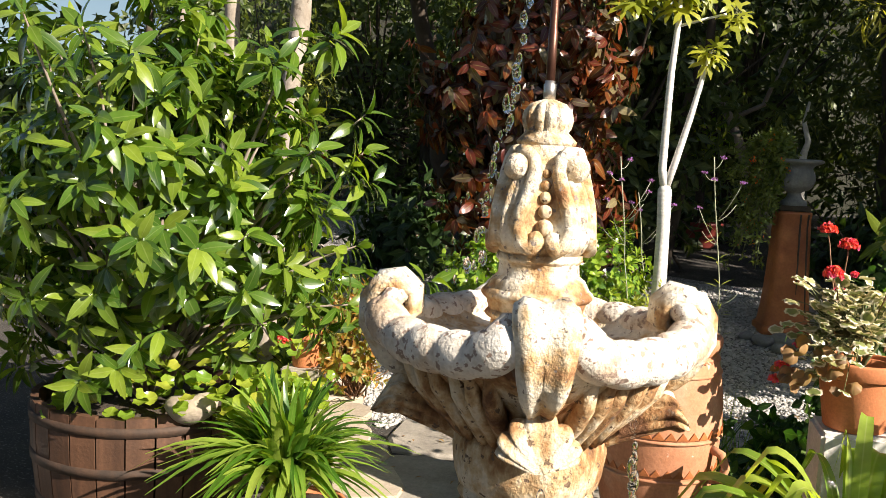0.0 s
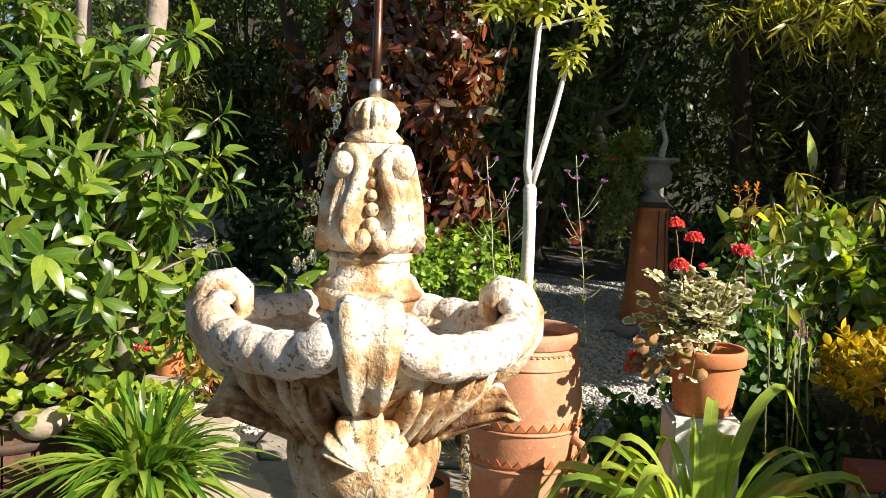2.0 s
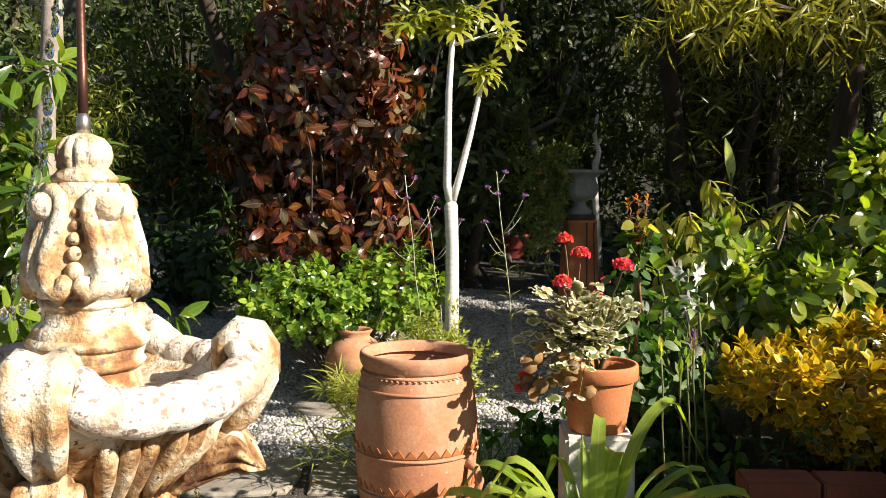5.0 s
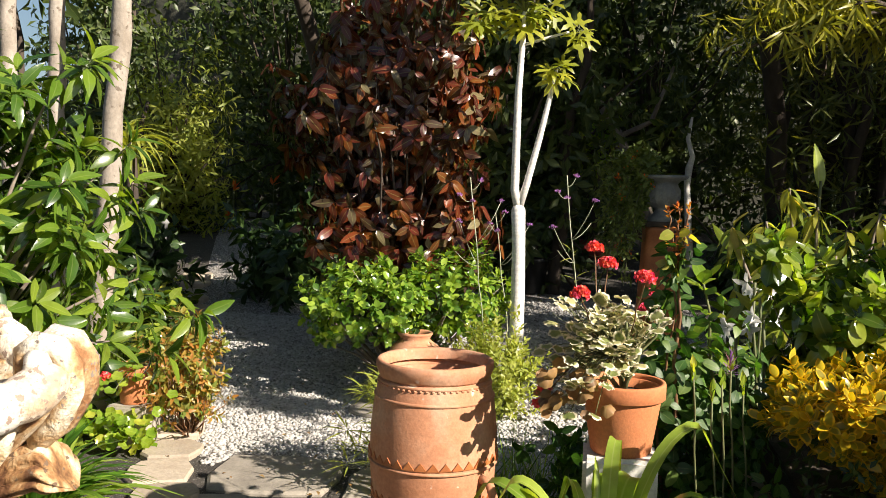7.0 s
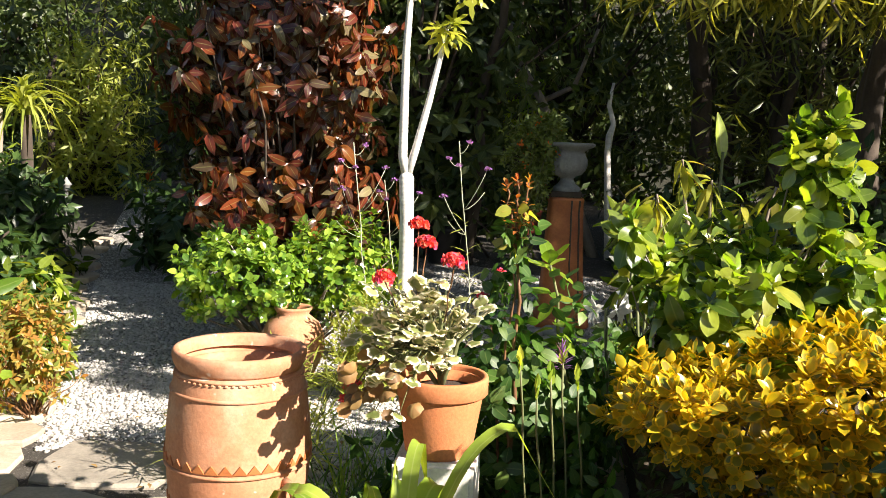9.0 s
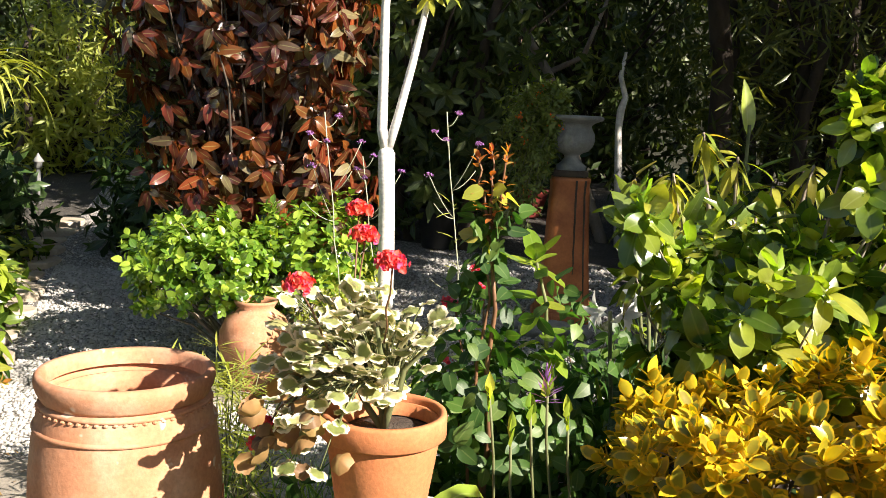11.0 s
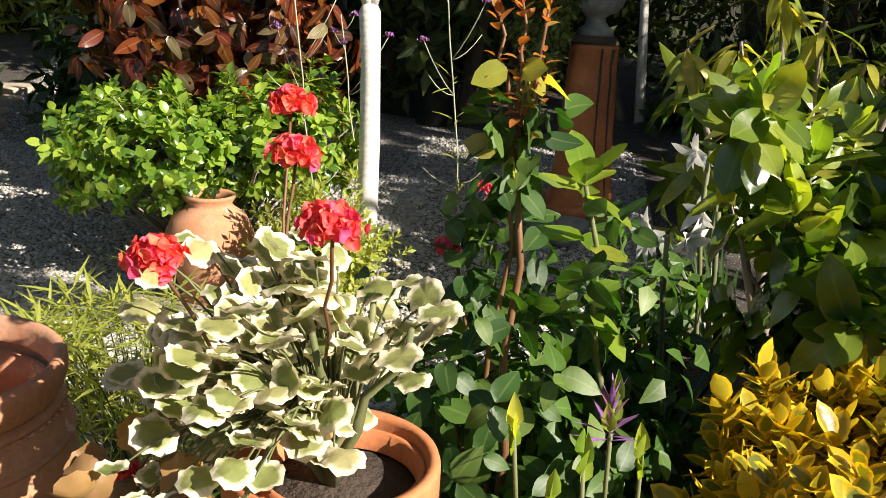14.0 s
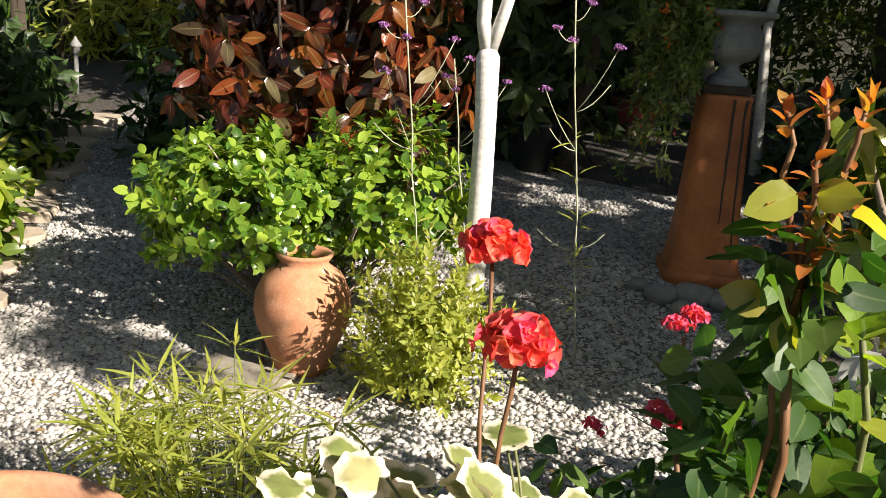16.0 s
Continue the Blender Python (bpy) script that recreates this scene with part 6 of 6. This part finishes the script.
def side_plants():
    g = thing("red_geranium", -1.66, 4.38, 0.40, "small red geranium with lime green leaves", "plant")
    q = np.array((-1.66, 4.34, 0.40)) + rng.normal(size=(40, 3)) * (0.10, 0.08, 0.05)
    scatter("foliage", round_shape(0.028, 5, 0.08, 0.2), frames(q, unit(40) * (1, 1, 0.2), np.tile((0.2, -0.6, 0.8), (40, 1)) + 0.3 * unit(40), 1.0), L_LIME, g, kind="")
    tubes("branchwork", [(bend((-1.70, 4.42, 0.39), tuple(t), 0.02, 3), 0.003) for t in q[:20]], M_TWIG, g, 4, kind="stuff")
    q = np.column_stack([rng.uniform(-1.95, -1.5, 120), rng.uniform(4.15, 4.36, 120), rng.uniform(0.03, 0.20, 120)])
    scatter("low_foliage", round_shape(0.028, 5, 0.08, 0.2), frames(q, unit(120) * (1, 1, 0.3), np.tile((0.3, -0.7, 0.7), (120, 1)) + 0.4 * unit(120), 1.0), L_LIME, g)
    flower_head((-1.74, 4.20, 0.40), 0.042, P_RED, g, 50)
    c = thing("croton", -1.45, 4.60, 0, "small croton shrub with green and orange leaves", "shrub")
    p, out = cloud((-1.48, 4.55, 0.36), (0.25, 0.24, 0.36), 190, 0.5, -0.9, 0.12)
    scatter("foliage", leaf_shape(0.052, 0.022, 3, 0.25, 0.2), whorls(p, out + (0, 0, 0.6), 9, 1.0, (25, 90), 0.1, 0.05), L_CROTON, c)
    tubes("branchwork", stems_to((-1.47, 4.58, 0), p, 0.006, 50, 0.0), M_RED_TWIG, c, 4, kind="stuff")
    for x, y, r, z in ((-2.0, 5.2, 0.28, 0.30), (-2.45, 6.0, 0.35, 0.35), (-2.3, 4.5, 0.35, 0.35), (-3.0, 7.0, 0.5, 0.4)):
        d = thing("shade_plant", x, y, 0, "low dark green leafy plant beside the walk", "plant")
        p, out = cloud((x, y, z * 0.6), (r, r, z), 110, 0.4, -0.6, 0.1)
        scatter("foliage", leaf_shape(0.15, 0.06, 4, 0.25, 0.4), whorls(p, out + (0, 0, 0.5), 5, 1.0, (40, 95), 0.1), L_CITRUS, d)
    for i, (x, y, lean, r) in enumerate(((-1.985, 4.55, 0.12, 0.058), (-2.37, 4.75, 0.03, 0.052), (-2.70, 4.85, 0.0, 0.055))):
        t = thing("slim_tree", x, y, 0, "slim grey-barked tree trunk rising past the shrub", "tree", "slim grey trees")
        line = [(x - 0.02, y, 0), (x, y, 0.5), (x + lean * 0.6, y, 1.2), (x + lean, y, 1.9), (x + lean * 1.5, y, 2.6), (x + lean * 2.2, y + 0.1, 3.6)]
        knots = random.Random(60 + i)
        fine, wide = [], []
        for k in range(len(line) - 1):
            for h in range(4):
                q = Vector(line[k]).lerp(Vector(line[k + 1]), h / 4)
                fine.append(q + Vector((knots.uniform(-0.010, 0.010), knots.uniform(-0.010, 0.010), 0)))
                wide.append(r * (1.15 - 0.022 * len(fine)) * knots.choice((0.96, 1.0, 1.0, 1.02, 1.14)))
        fine.append(Vector(line[-1]))
        wide.append(r * 0.55)
        tubes("trunk", [(fine, wide)], M_BARK_PALE, t, 12, "grey bark with knots")
        p, out = cloud((x - 0.3, y + 0.7, 4.3), (1.0, 0.9, 0.9), 130, 0.4, -0.9, 0.15)
        tubes("branchwork", stems_to(line[-1], p, 0.03, 26, 0.1), M_BARK, t, 5, kind="stuff")
        scatter("crown", leaf_shape(0.16, 0.05, 3), whorls(p, out, 9, 1.0, (40, 110), 0.4), L_PITTO, t)


side_plants()

# ---- trees and thickets round the garden ----


def thicket(name, centre, radii, n, leaf, count, material, label, category="tree", trunks=4, inner=0.35, seed=0, droop=0.4, kind=""):
    t = thing(name, centre[0], centre[1], 0, label, category)
    p, out = cloud(centre, radii, n, inner, -0.98, 0.14)
    keep = p[:, 2] > 0.05
    p, out = p[keep], out[keep]
    scatter("crown", leaf, whorls(p, out + 0.5 * unit(len(p)), count, 1.0, (30, 115), droop, 0.2), material, t)
    r = random.Random(seed)
    for k in range(trunks):
        x, y = centre[0] + r.uniform(-0.5, 0.5) * radii[0], centre[1] + r.uniform(-0.4, 0.4) * radii[1]
        top = centre[2] + 0.5 * radii[2]
        line = bend((x, y, 0), (x + r.uniform(-0.5, 0.5), y + r.uniform(-0.3, 0.3), top), 0, 8, 0.06, seed + k)
        w = r.uniform(0.05, 0.11)
        tubes("trunk", [(line, [w * (1 - 0.08 * i) for i in range(9)])], M_DARKBARK, t, 8)
    tubes("branchwork", stems_to((centre[0], centre[1], max(0.1, centre[2] - 0.5 * radii[2])), p, 0.03, 40, 0.1), M_DARKBARK, t, 5, kind="stuff")
    return t


BROAD = leaf_shape(0.17, 0.075, 2)
LANCE = leaf_shape(0.20, 0.028, 2, 0.2, 0.3)
NARROW = leaf_shape(0.16, 0.04, 2, 0.2, 0.3)
# behind the walk
thicket("dark_tree", (-0.3, 8.6, 2.2), (1.5, 0.9, 2.2), 700, BROAD, 8, L_BACK, "dense dark broad-leaved tree in shade", trunks=3, seed=1)
thicket("dark_tree", (-1.2, 11.8, 3.2), (2.2, 1.2, 3.2), 900, BROAD, 8, L_BACK, "dense dark broad-leaved tree in shade", trunks=3, seed=2)
# pale leaf colour on this first shrub makes up for missing sunlight
thicket("sunny_shrub", (-4.9, 11.2, 1.5), (1.0, 0.9, 1.6), 500, NARROW, 9, L_SMALL, "tall light green shrub at the end of the walk", "shrub", 2, seed=3)
thicket("sunny_shrub", (-5.9, 9.2, 1.25), (1.1, 1.0, 1.3), 450, NARROW, 9, L_PITTO, "tall light green shrub at the end of the walk", "shrub", 2, seed=4)
thicket("dark_tree", (-4.3, 13.8, 3.4), (2.4, 1.2, 3.4), 900, BROAD, 8, L_BACK, "dense dark broad-leaved tree in shade", trunks=3, seed=5)
thicket("dark_tree", (-6.7, 12.6, 2.6), (1.3, 1.2, 2.6), 700, BROAD, 8, L_BACK, "dense dark broad-leaved tree in shade", trunks=3, seed=6)
thicket("dark_tree", (-5.2, 6.6, 1.2), (1.2, 1.2, 1.3), 500, BROAD, 8, L_BACK, "dark leafy bush at the walk's edge", "shrub", 1, seed=16)
thicket("bamboo", (3.4, 10.2, 2.8), (2.2, 1.0, 3.0), 1300, LANCE, 9, L_BAMBOO, "dense dark bamboo thicket with fine leaves", "bamboo", 14, seed=7)
thicket("bamboo", (6.6, 9.0, 2.8), (1.8, 1.6, 3.0), 1000, LANCE, 9, L_BAMBOO, "dense dark bamboo thicket with fine leaves", "bamboo", 12, seed=8)
thicket("dark_tree", (1.2, 13.2, 3.4), (2.2, 1.0, 3.6), 900, BROAD, 8, L_BACK, "dense dark broad-leaved tree in shade", trunks=4, seed=9)
thicket("dark_tree", (4.6, 13.6, 4.0), (2.6, 1.0, 4.2), 900, BROAD, 8, L_BACK, "dense dark broad-leaved tree in shade", trunks=4, seed=10)
thicket("overhanging_bamboo", (2.9, 7.0, 3.3), (1.4, 0.9, 0.9), 420, LANCE, 10, L_BAMBOO, "arching bamboo sprays overhanging the bed", "bamboo", 2, seed=11, droop=0.7)
LOW = leaf_shape(0.22, 0.10, 2, 0.2, 0.3)
for i, (x, y, rx, z) in enumerate(((-9.0, 15.0, 3.0, 1.3), (-4.0, 16.0, 3.0, 2.6), (0.8, 15.6, 3.0, 2.8), (5.5, 15.6, 3.2, 2.8), (9.0, 12.5, 2.4, 2.8))):
    thicket("back_hedge", (x, y, z * 0.75), (rx, 1.0, z), 900, LOW, 9, L_BACK, "dense dark hedge closing the garden's far side", "hedge", 3, seed=30 + i)
for i, (x, y, rx, z) in enumerate(((-1.2, 9.6, 0.9, 0.9), (0.2, 10.4, 1.0, 1.0), (2.2, 9.0, 0.8, 0.8), (3.8, 8.4, 1.0, 0.9), (5.2, 7.2, 1.0, 1.0), (-7.2, 7.2, 1.2, 1.2), (-3.9, 8.0, 0.4, 0.6), (-5.6, 11.6, 1.0, 1.0), (2.9, 6.6, 0.6, 0.8), (2.2, 6.9, 0.5, 0.7))):
    thicket("understory_bush", (x, y, z * 0.6), (rx, rx * 0.7, z), 330, BROAD, 8, L_DEEP, "low dark green bush in the shade of trees", "shrub", 0, seed=50 + i)
# tall trees added beyond the beds, largely unseen, to shade the far garden
thicket("added_shade_tree", (6.4, 6.4, 5.0), (1.5, 2.8, 3.4), 330, leaf_shape(0.26, 0.13, 2), 9, L_BACK, "tall tree added beyond the beds to shade the far garden", trunks=3, seed=12)
thicket("added_shade_tree", (7.6, 10.5, 5.8), (2.0, 3.0, 4.6), 400, leaf_shape(0.28, 0.14, 2), 9, L_BACK, "tall tree added beyond the beds to shade the far garden", trunks=3, seed=13)
thicket("added_shade_tree", (5.2, 8.4, 6.2), (1.8, 2.2, 2.4), 340, leaf_shape(0.26, 0.13, 2), 9, L_BACK, "tall tree added beyond the beds to shade the far garden", trunks=2, seed=14)
thicket("added_shade_tree", (6.6, 7.4, 9.0), (2.0, 2.4, 2.2), 130, leaf_shape(0.26, 0.13, 2), 9, L_BACK, "tall tree added beyond the beds to shade the far garden", trunks=2, seed=15)
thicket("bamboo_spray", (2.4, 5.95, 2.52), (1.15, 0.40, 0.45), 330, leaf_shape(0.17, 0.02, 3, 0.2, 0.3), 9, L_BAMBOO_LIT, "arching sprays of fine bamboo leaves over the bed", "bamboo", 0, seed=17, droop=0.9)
thicket("dark_tree", (-3.2, 16.5, 5.5), (3.5, 1.0, 4.0), 900, LOW, 8, L_BACK, "dense dark broad-leaved tree in shade", trunks=2, seed=22)
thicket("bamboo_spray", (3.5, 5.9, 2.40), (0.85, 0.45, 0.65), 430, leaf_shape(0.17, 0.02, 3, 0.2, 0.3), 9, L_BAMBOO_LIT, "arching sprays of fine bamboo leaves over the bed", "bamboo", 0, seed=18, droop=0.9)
# bushes added out of view to keep sun off the brick edge
for x, seed in ((2.18, 71), (2.85, 72), (3.5, 73)):
    thicket("understory_bush", (x, 2.36, 0.70), (0.42, 0.30, 0.75), 420, BROAD, 8, L_DEEP, "unseen waist-high bush added to shade the raised bed's brick edge", "shrub", 0, seed=seed)
# lime leaf colour stands in for sunlight that trees block here
thicket("sunlit_bush", (0.53, 9.8, 1.75), (0.28, 0.25, 0.45), 90, leaf_shape(0.09, 0.045, 2), 8, L_LIME, "bush behind the urn, leaf colour brightened to look sunlit", "shrub", 1, seed=19)
# high unseen crowns added to shade the far walk and the urn's corner
thicket("shade_canopy", (-2.9, 8.8, 4.7), (2.3, 2.2, 1.1), 520, leaf_shape(0.24, 0.11, 2), 8, L_BACK, "unseen dark crown added to shade the gravel walk", trunks=0, seed=81)
thicket("shade_canopy", (1.7, 8.5, 4.5), (2.0, 1.5, 1.0), 420, leaf_shape(0.24, 0.11, 2), 8, L_BACK, "unseen dark crown added to shade the urn's corner", trunks=0, seed=82)
thicket("shade_canopy", (-4.3, 7.2, 3.7), (1.3, 1.5, 0.8), 330, leaf_shape(0.22, 0.10, 2), 8, L_BACK, "unseen dark crown added to shade the gravel walk", trunks=1, seed=83)
for i, (x, y, r, z) in enumerate(((-2.95, 6.15, 0.48, 0.65), (-3.35, 7.1, 0.62, 0.95), (-4.0, 8.1, 0.62, 0.95), (-2.1, 7.9, 0.55, 0.9))):
    thicket("understory_bush", (x, y, z * 0.5 + 0.1), (r, r, z * 0.6), 260, BROAD, 7, L_DEEP, "dark leafy bush crowding the shaded walk", "shrub", 0, seed=90 + i)
# leaning trunks added to carry two of these crowns
for bx, by, tx, ty, tz in ((-2.2, 10.8, -2.9, 8.8, 4.6), (2.6, 10.2, 1.7, 8.5, 4.4)):
    t = thing("tree_trunk", bx, by, 0, "dark leaning trunk added to bear a shade crown", "tree")
    tubes("trunk", [(bend((bx, by, 0), (tx, ty, tz), 0.5, 9, 0.05, int(bx)), [0.12, 0.11, 0.105, 0.10, 0.09, 0.085, 0.075, 0.065, 0.055, 0.04])], M_DARKBARK, t, 10)
# unseen tree added beside the bed; its low branch shades the gravel walk
def shade_branch_tree():
    t = thing("unseen_leaning_tree", 4.75, 4.75, 0, "unseen tree added beside the bed, its low branch shading the walk", "tree")
    tubes("trunk", [(bend((4.75, 4.75, 0), (4.6, 4.9, 3.2), 0, 8, 0.03, 5), [0.09, 0.085, 0.08, 0.075, 0.07, 0.065, 0.06, 0.055, 0.05])], M_BARK, t, 10)
    tubes("limb", [(bend((4.65, 4.8, 2.4), (2.45, 3.6, 2.75), 0.12, 8, 0.03, 6), [0.04, 0.036, 0.032, 0.028, 0.024, 0.02, 0.016, 0.012, 0.008])], M_BARK, t, 8)
    p, out = cloud((2.5, 3.60, 2.56), (0.46, 0.22, 0.36), 105, 0.2, -0.98, 0.14)
    p2, out2 = cloud((4.6, 4.80, 2.78), (0.8, 0.50, 0.62), 230, 0.3, -0.98, 0.12)
    scatter("low_branch", leaf_shape(0.10, 0.046, 3), whorls(p, out + 0.5 * unit(len(p)), 6, 1.0, (30, 115), 0.4, 0.06), L_BACK, t)
    scatter("crown", leaf_shape(0.16, 0.07, 2), whorls(p2, out2 + 0.5 * unit(len(p2)), 7, 1.0, (30, 115), 0.4, 0.1), L_BACK, t)
    tubes("branchwork", stems_to((2.7, 3.6, 2.75), p, 0.012, 40, 0.05) + stems_to((4.6, 4.9, 3.2), p2, 0.03, 30, 0.1), M_BARK, t, 5, kind="stuff")


shade_branch_tree()
# behind the start of the walk
thicket("dark_tree", (-4.6, -1.5, 2.2), (1.4, 2.2, 2.4), 500, BROAD, 8, L_BACK, "dark leafy tree beside the garden", trunks=2, seed=20)
thicket("dark_tree", (0.5, -6.0, 1.4), (4.5, 1.0, 1.5), 700, BROAD, 8, L_BACK, "dark leafy hedge closing the garden", "hedge", 4, seed=21)


def spike_flowers():
    for x, y, z in ((-4.84, 13.0, 1.2), (-4.95, 13.0, 0.76), (-4.25, 13.1, 1.3)):
        b = thing("crane_flower", x, y, 0, "orange crane flower among dark leaves", "flower", "crane flowers")
        tubes("stalk", [(bend((x, y, 0), (x, y, z), 0, 4, 0.02, 1), 0.01)], M_TWIG, b, 5)
        pieces("petal", [leaf_shape(0.17, 0.05, 4, 0.5, 0.0)], whorls(np.array([(x, y, z)]), np.array([(0.3, 0, 1.0)]), 5, 1.0, (10, 60), 0), P_ORANGE, b)
        m = frames(np.array([(x, y, 0.05)] * 9), unit(9) * (0.5, 0.5, 0) + (0, 0, 1.0), unit(9), 1.0)
        pieces("leaf", [leaf_shape(0.8, 0.14, 5, 0.3, 0.7, 0.5)], m, L_DEEP, b)
    lx, ly = -4.036, 9.27
    z = float(lie(ly))
    l = thing("garden_stake", lx, ly, z, "thin grey post lantern beside the walk", "lamp")
    turned("post", [(0.001, 0), (0.018, 0), (0.018, 0.34), (0.001, 0.34)], (lx, ly, z), M_LEAD, l, "", 12)
    turned("lantern", [(0.02, 0.34), (0.034, 0.35), (0.036, 0.40), (0.055, 0.41), (0.035, 0.44), (0.02, 0.46), (0.005, 0.49)], (lx, ly, z), M_LEAD, l, "small grey lantern head", 12)
    # dark nursery pot with a shrub behind the sapling
    px, py = 0.0, 8.52
    z = float(lie(py))
    k = thing("nursery_pot", px, py, z, "black plastic nursery pot standing in shade", "flower pot")
    turned("body", [(0.001, 0), (0.13, 0), (0.135, 0.01), (0.162, 0.29), (0.174, 0.292), (0.176, 0.325), (0.165, 0.33), (0.155, 0.30), (0.001, 0.28)], (px, py, z), M_BLACK, k, "", 40)
    d = thing("potted_shrub", px, py, z + 0.28, "dark leafy shrub growing in a black pot", "shrub")
    p, out = cloud((px, py, z + 0.72), (0.36, 0.30, 0.44), 120, 0.4, -0.9, 0.14)
    scatter("foliage", leaf_shape(0.12, 0.05, 3), whorls(p, out + 0.3 * unit(len(p)), 6, 1.0, (30, 110), 0.4), L_DEEP, d)
    tubes("branchwork", stems_to((px, py, z + 0.28), p, 0.012, 30, 0.05), M_DARKBARK, d, 5, kind="stuff")
    # a red bowl seen far under the trees
    rx, ry = 0.62, 10.0
    z = float(lie(ry))
    w = thing("red_planter", rx, ry, z, "dull red round planter far under the trees", "planter")
    turned("body", [(0.001, 0), (0.12, 0), (0.14, 0.02), (0.20, 0.16), (0.22, 0.24), (0.235, 0.25), (0.235, 0.28), (0.21, 0.28), (0.19, 0.22), (0.001, 0.20)], (rx, ry, z + 0.0), M_REDPOT, w, "", 36)


spike_flowers()


def palm():
    x, y = -3.99, 8.5
    p = thing("small_palm", x, y, 0, "small palm with narrow drooping fronds beside the walk", "palm")
    tubes("trunk", [([(x, y, 0), (x + 0.02, y, 0.8), (x, y, 1.55)], [0.07, 0.06, 0.05])], M_DARKBARK, p, 9)
    n = 70
    a = rng.uniform(0, 2 * math.pi, n)
    m = frames(np.tile((x, y, 1.5), (n, 1)), np.column_stack([np.cos(a), np.sin(a), rng.uniform(-0.6, 0.8, n)]), np.tile((0.0, 0.0, 1.0), (n, 1)), rng.uniform(0.7, 1.1, n))
    pieces("frond", [arch_shape(0.75, 0.04, g, h) for g, h in ((0.5, 0.6), (0.7, 0.8), (0.8, 1.0))], m, L_SMALL, p)
    q = thing("wooden_post", -4.14, 8.3, 0, "plain weathered wooden post beside the walk", "post")
    turned("shaft", [(0.001, 0), (0.045, 0), (0.045, 1.58), (0.04, 1.6), (0.001, 1.6)], (-4.14, 8.3, 0), M_BARK, q, "", 12)


palm()


TWIST = [(1.42, 9.0, 1.40), (1.43, 9.0, 1.57), (1.46, 9.0, 1.68), (1.41, 9.0, 1.85), (1.44, 9.0, 2.05)]
TWIST2 = [(0.89, 9.4, 1.62), (0.79, 9.5, 1.89), (0.61, 9.6, 2.16), (0.42, 9.6, 2.65)]


def twisted_tree():
    t = thing("bare_tree", TWIST[0][0], TWIST[0][1], 0, "bare pale twisted branches of a small tree in shade", "tree")
    base = (TWIST[0][0] + 0.1, TWIST[0][1], 0)
    tubes("trunk", [([base, *TWIST], [0.05, 0.03, 0.034, 0.026, 0.022, 0.012])], M_BARK_WHITE, t, 8, "pale peeling bark")
    tubes("limb", [([base, *TWIST2], [0.06, 0.05, 0.045, 0.04, 0.03])], M_BARK, t, 8)
    tubes("limb", [([TWIST2[1], (TWIST2[1][0] + 0.3, TWIST2[1][1], TWIST2[1][2] + 0.15), (TWIST2[1][0] + 0.5, TWIST2[1][1], TWIST2[1][2] + 0.7)], [0.03, 0.025, 0.015])], M_BARK, t, 7)


twisted_tree()


# dry leaves fallen on the ground
n = 420
q = np.column_stack([np.concatenate([rng.uniform(0.35, 1.35, 230), rng.uniform(-1.4, 0.2, 190)]), np.concatenate([rng.uniform(2.9, 5.2, 230), rng.uniform(3.0, 6.2, 190)]), rng.uniform(0.026, 0.036, n)])
litter = scatter("leaf_litter", leaf_shape(0.035, 0.017, 2, 0.4, 0.2), frames(q, unit(n) * (1, 1, 0.1), np.tile((0.0, 0.0, 1.0), (n, 1)) + 0.35 * unit(n), rng.uniform(0.5, 1.2, n)), L_DRY, None)
tagged(litter, "brown dry leaves fallen on gravel and slabs", "leaf litter")
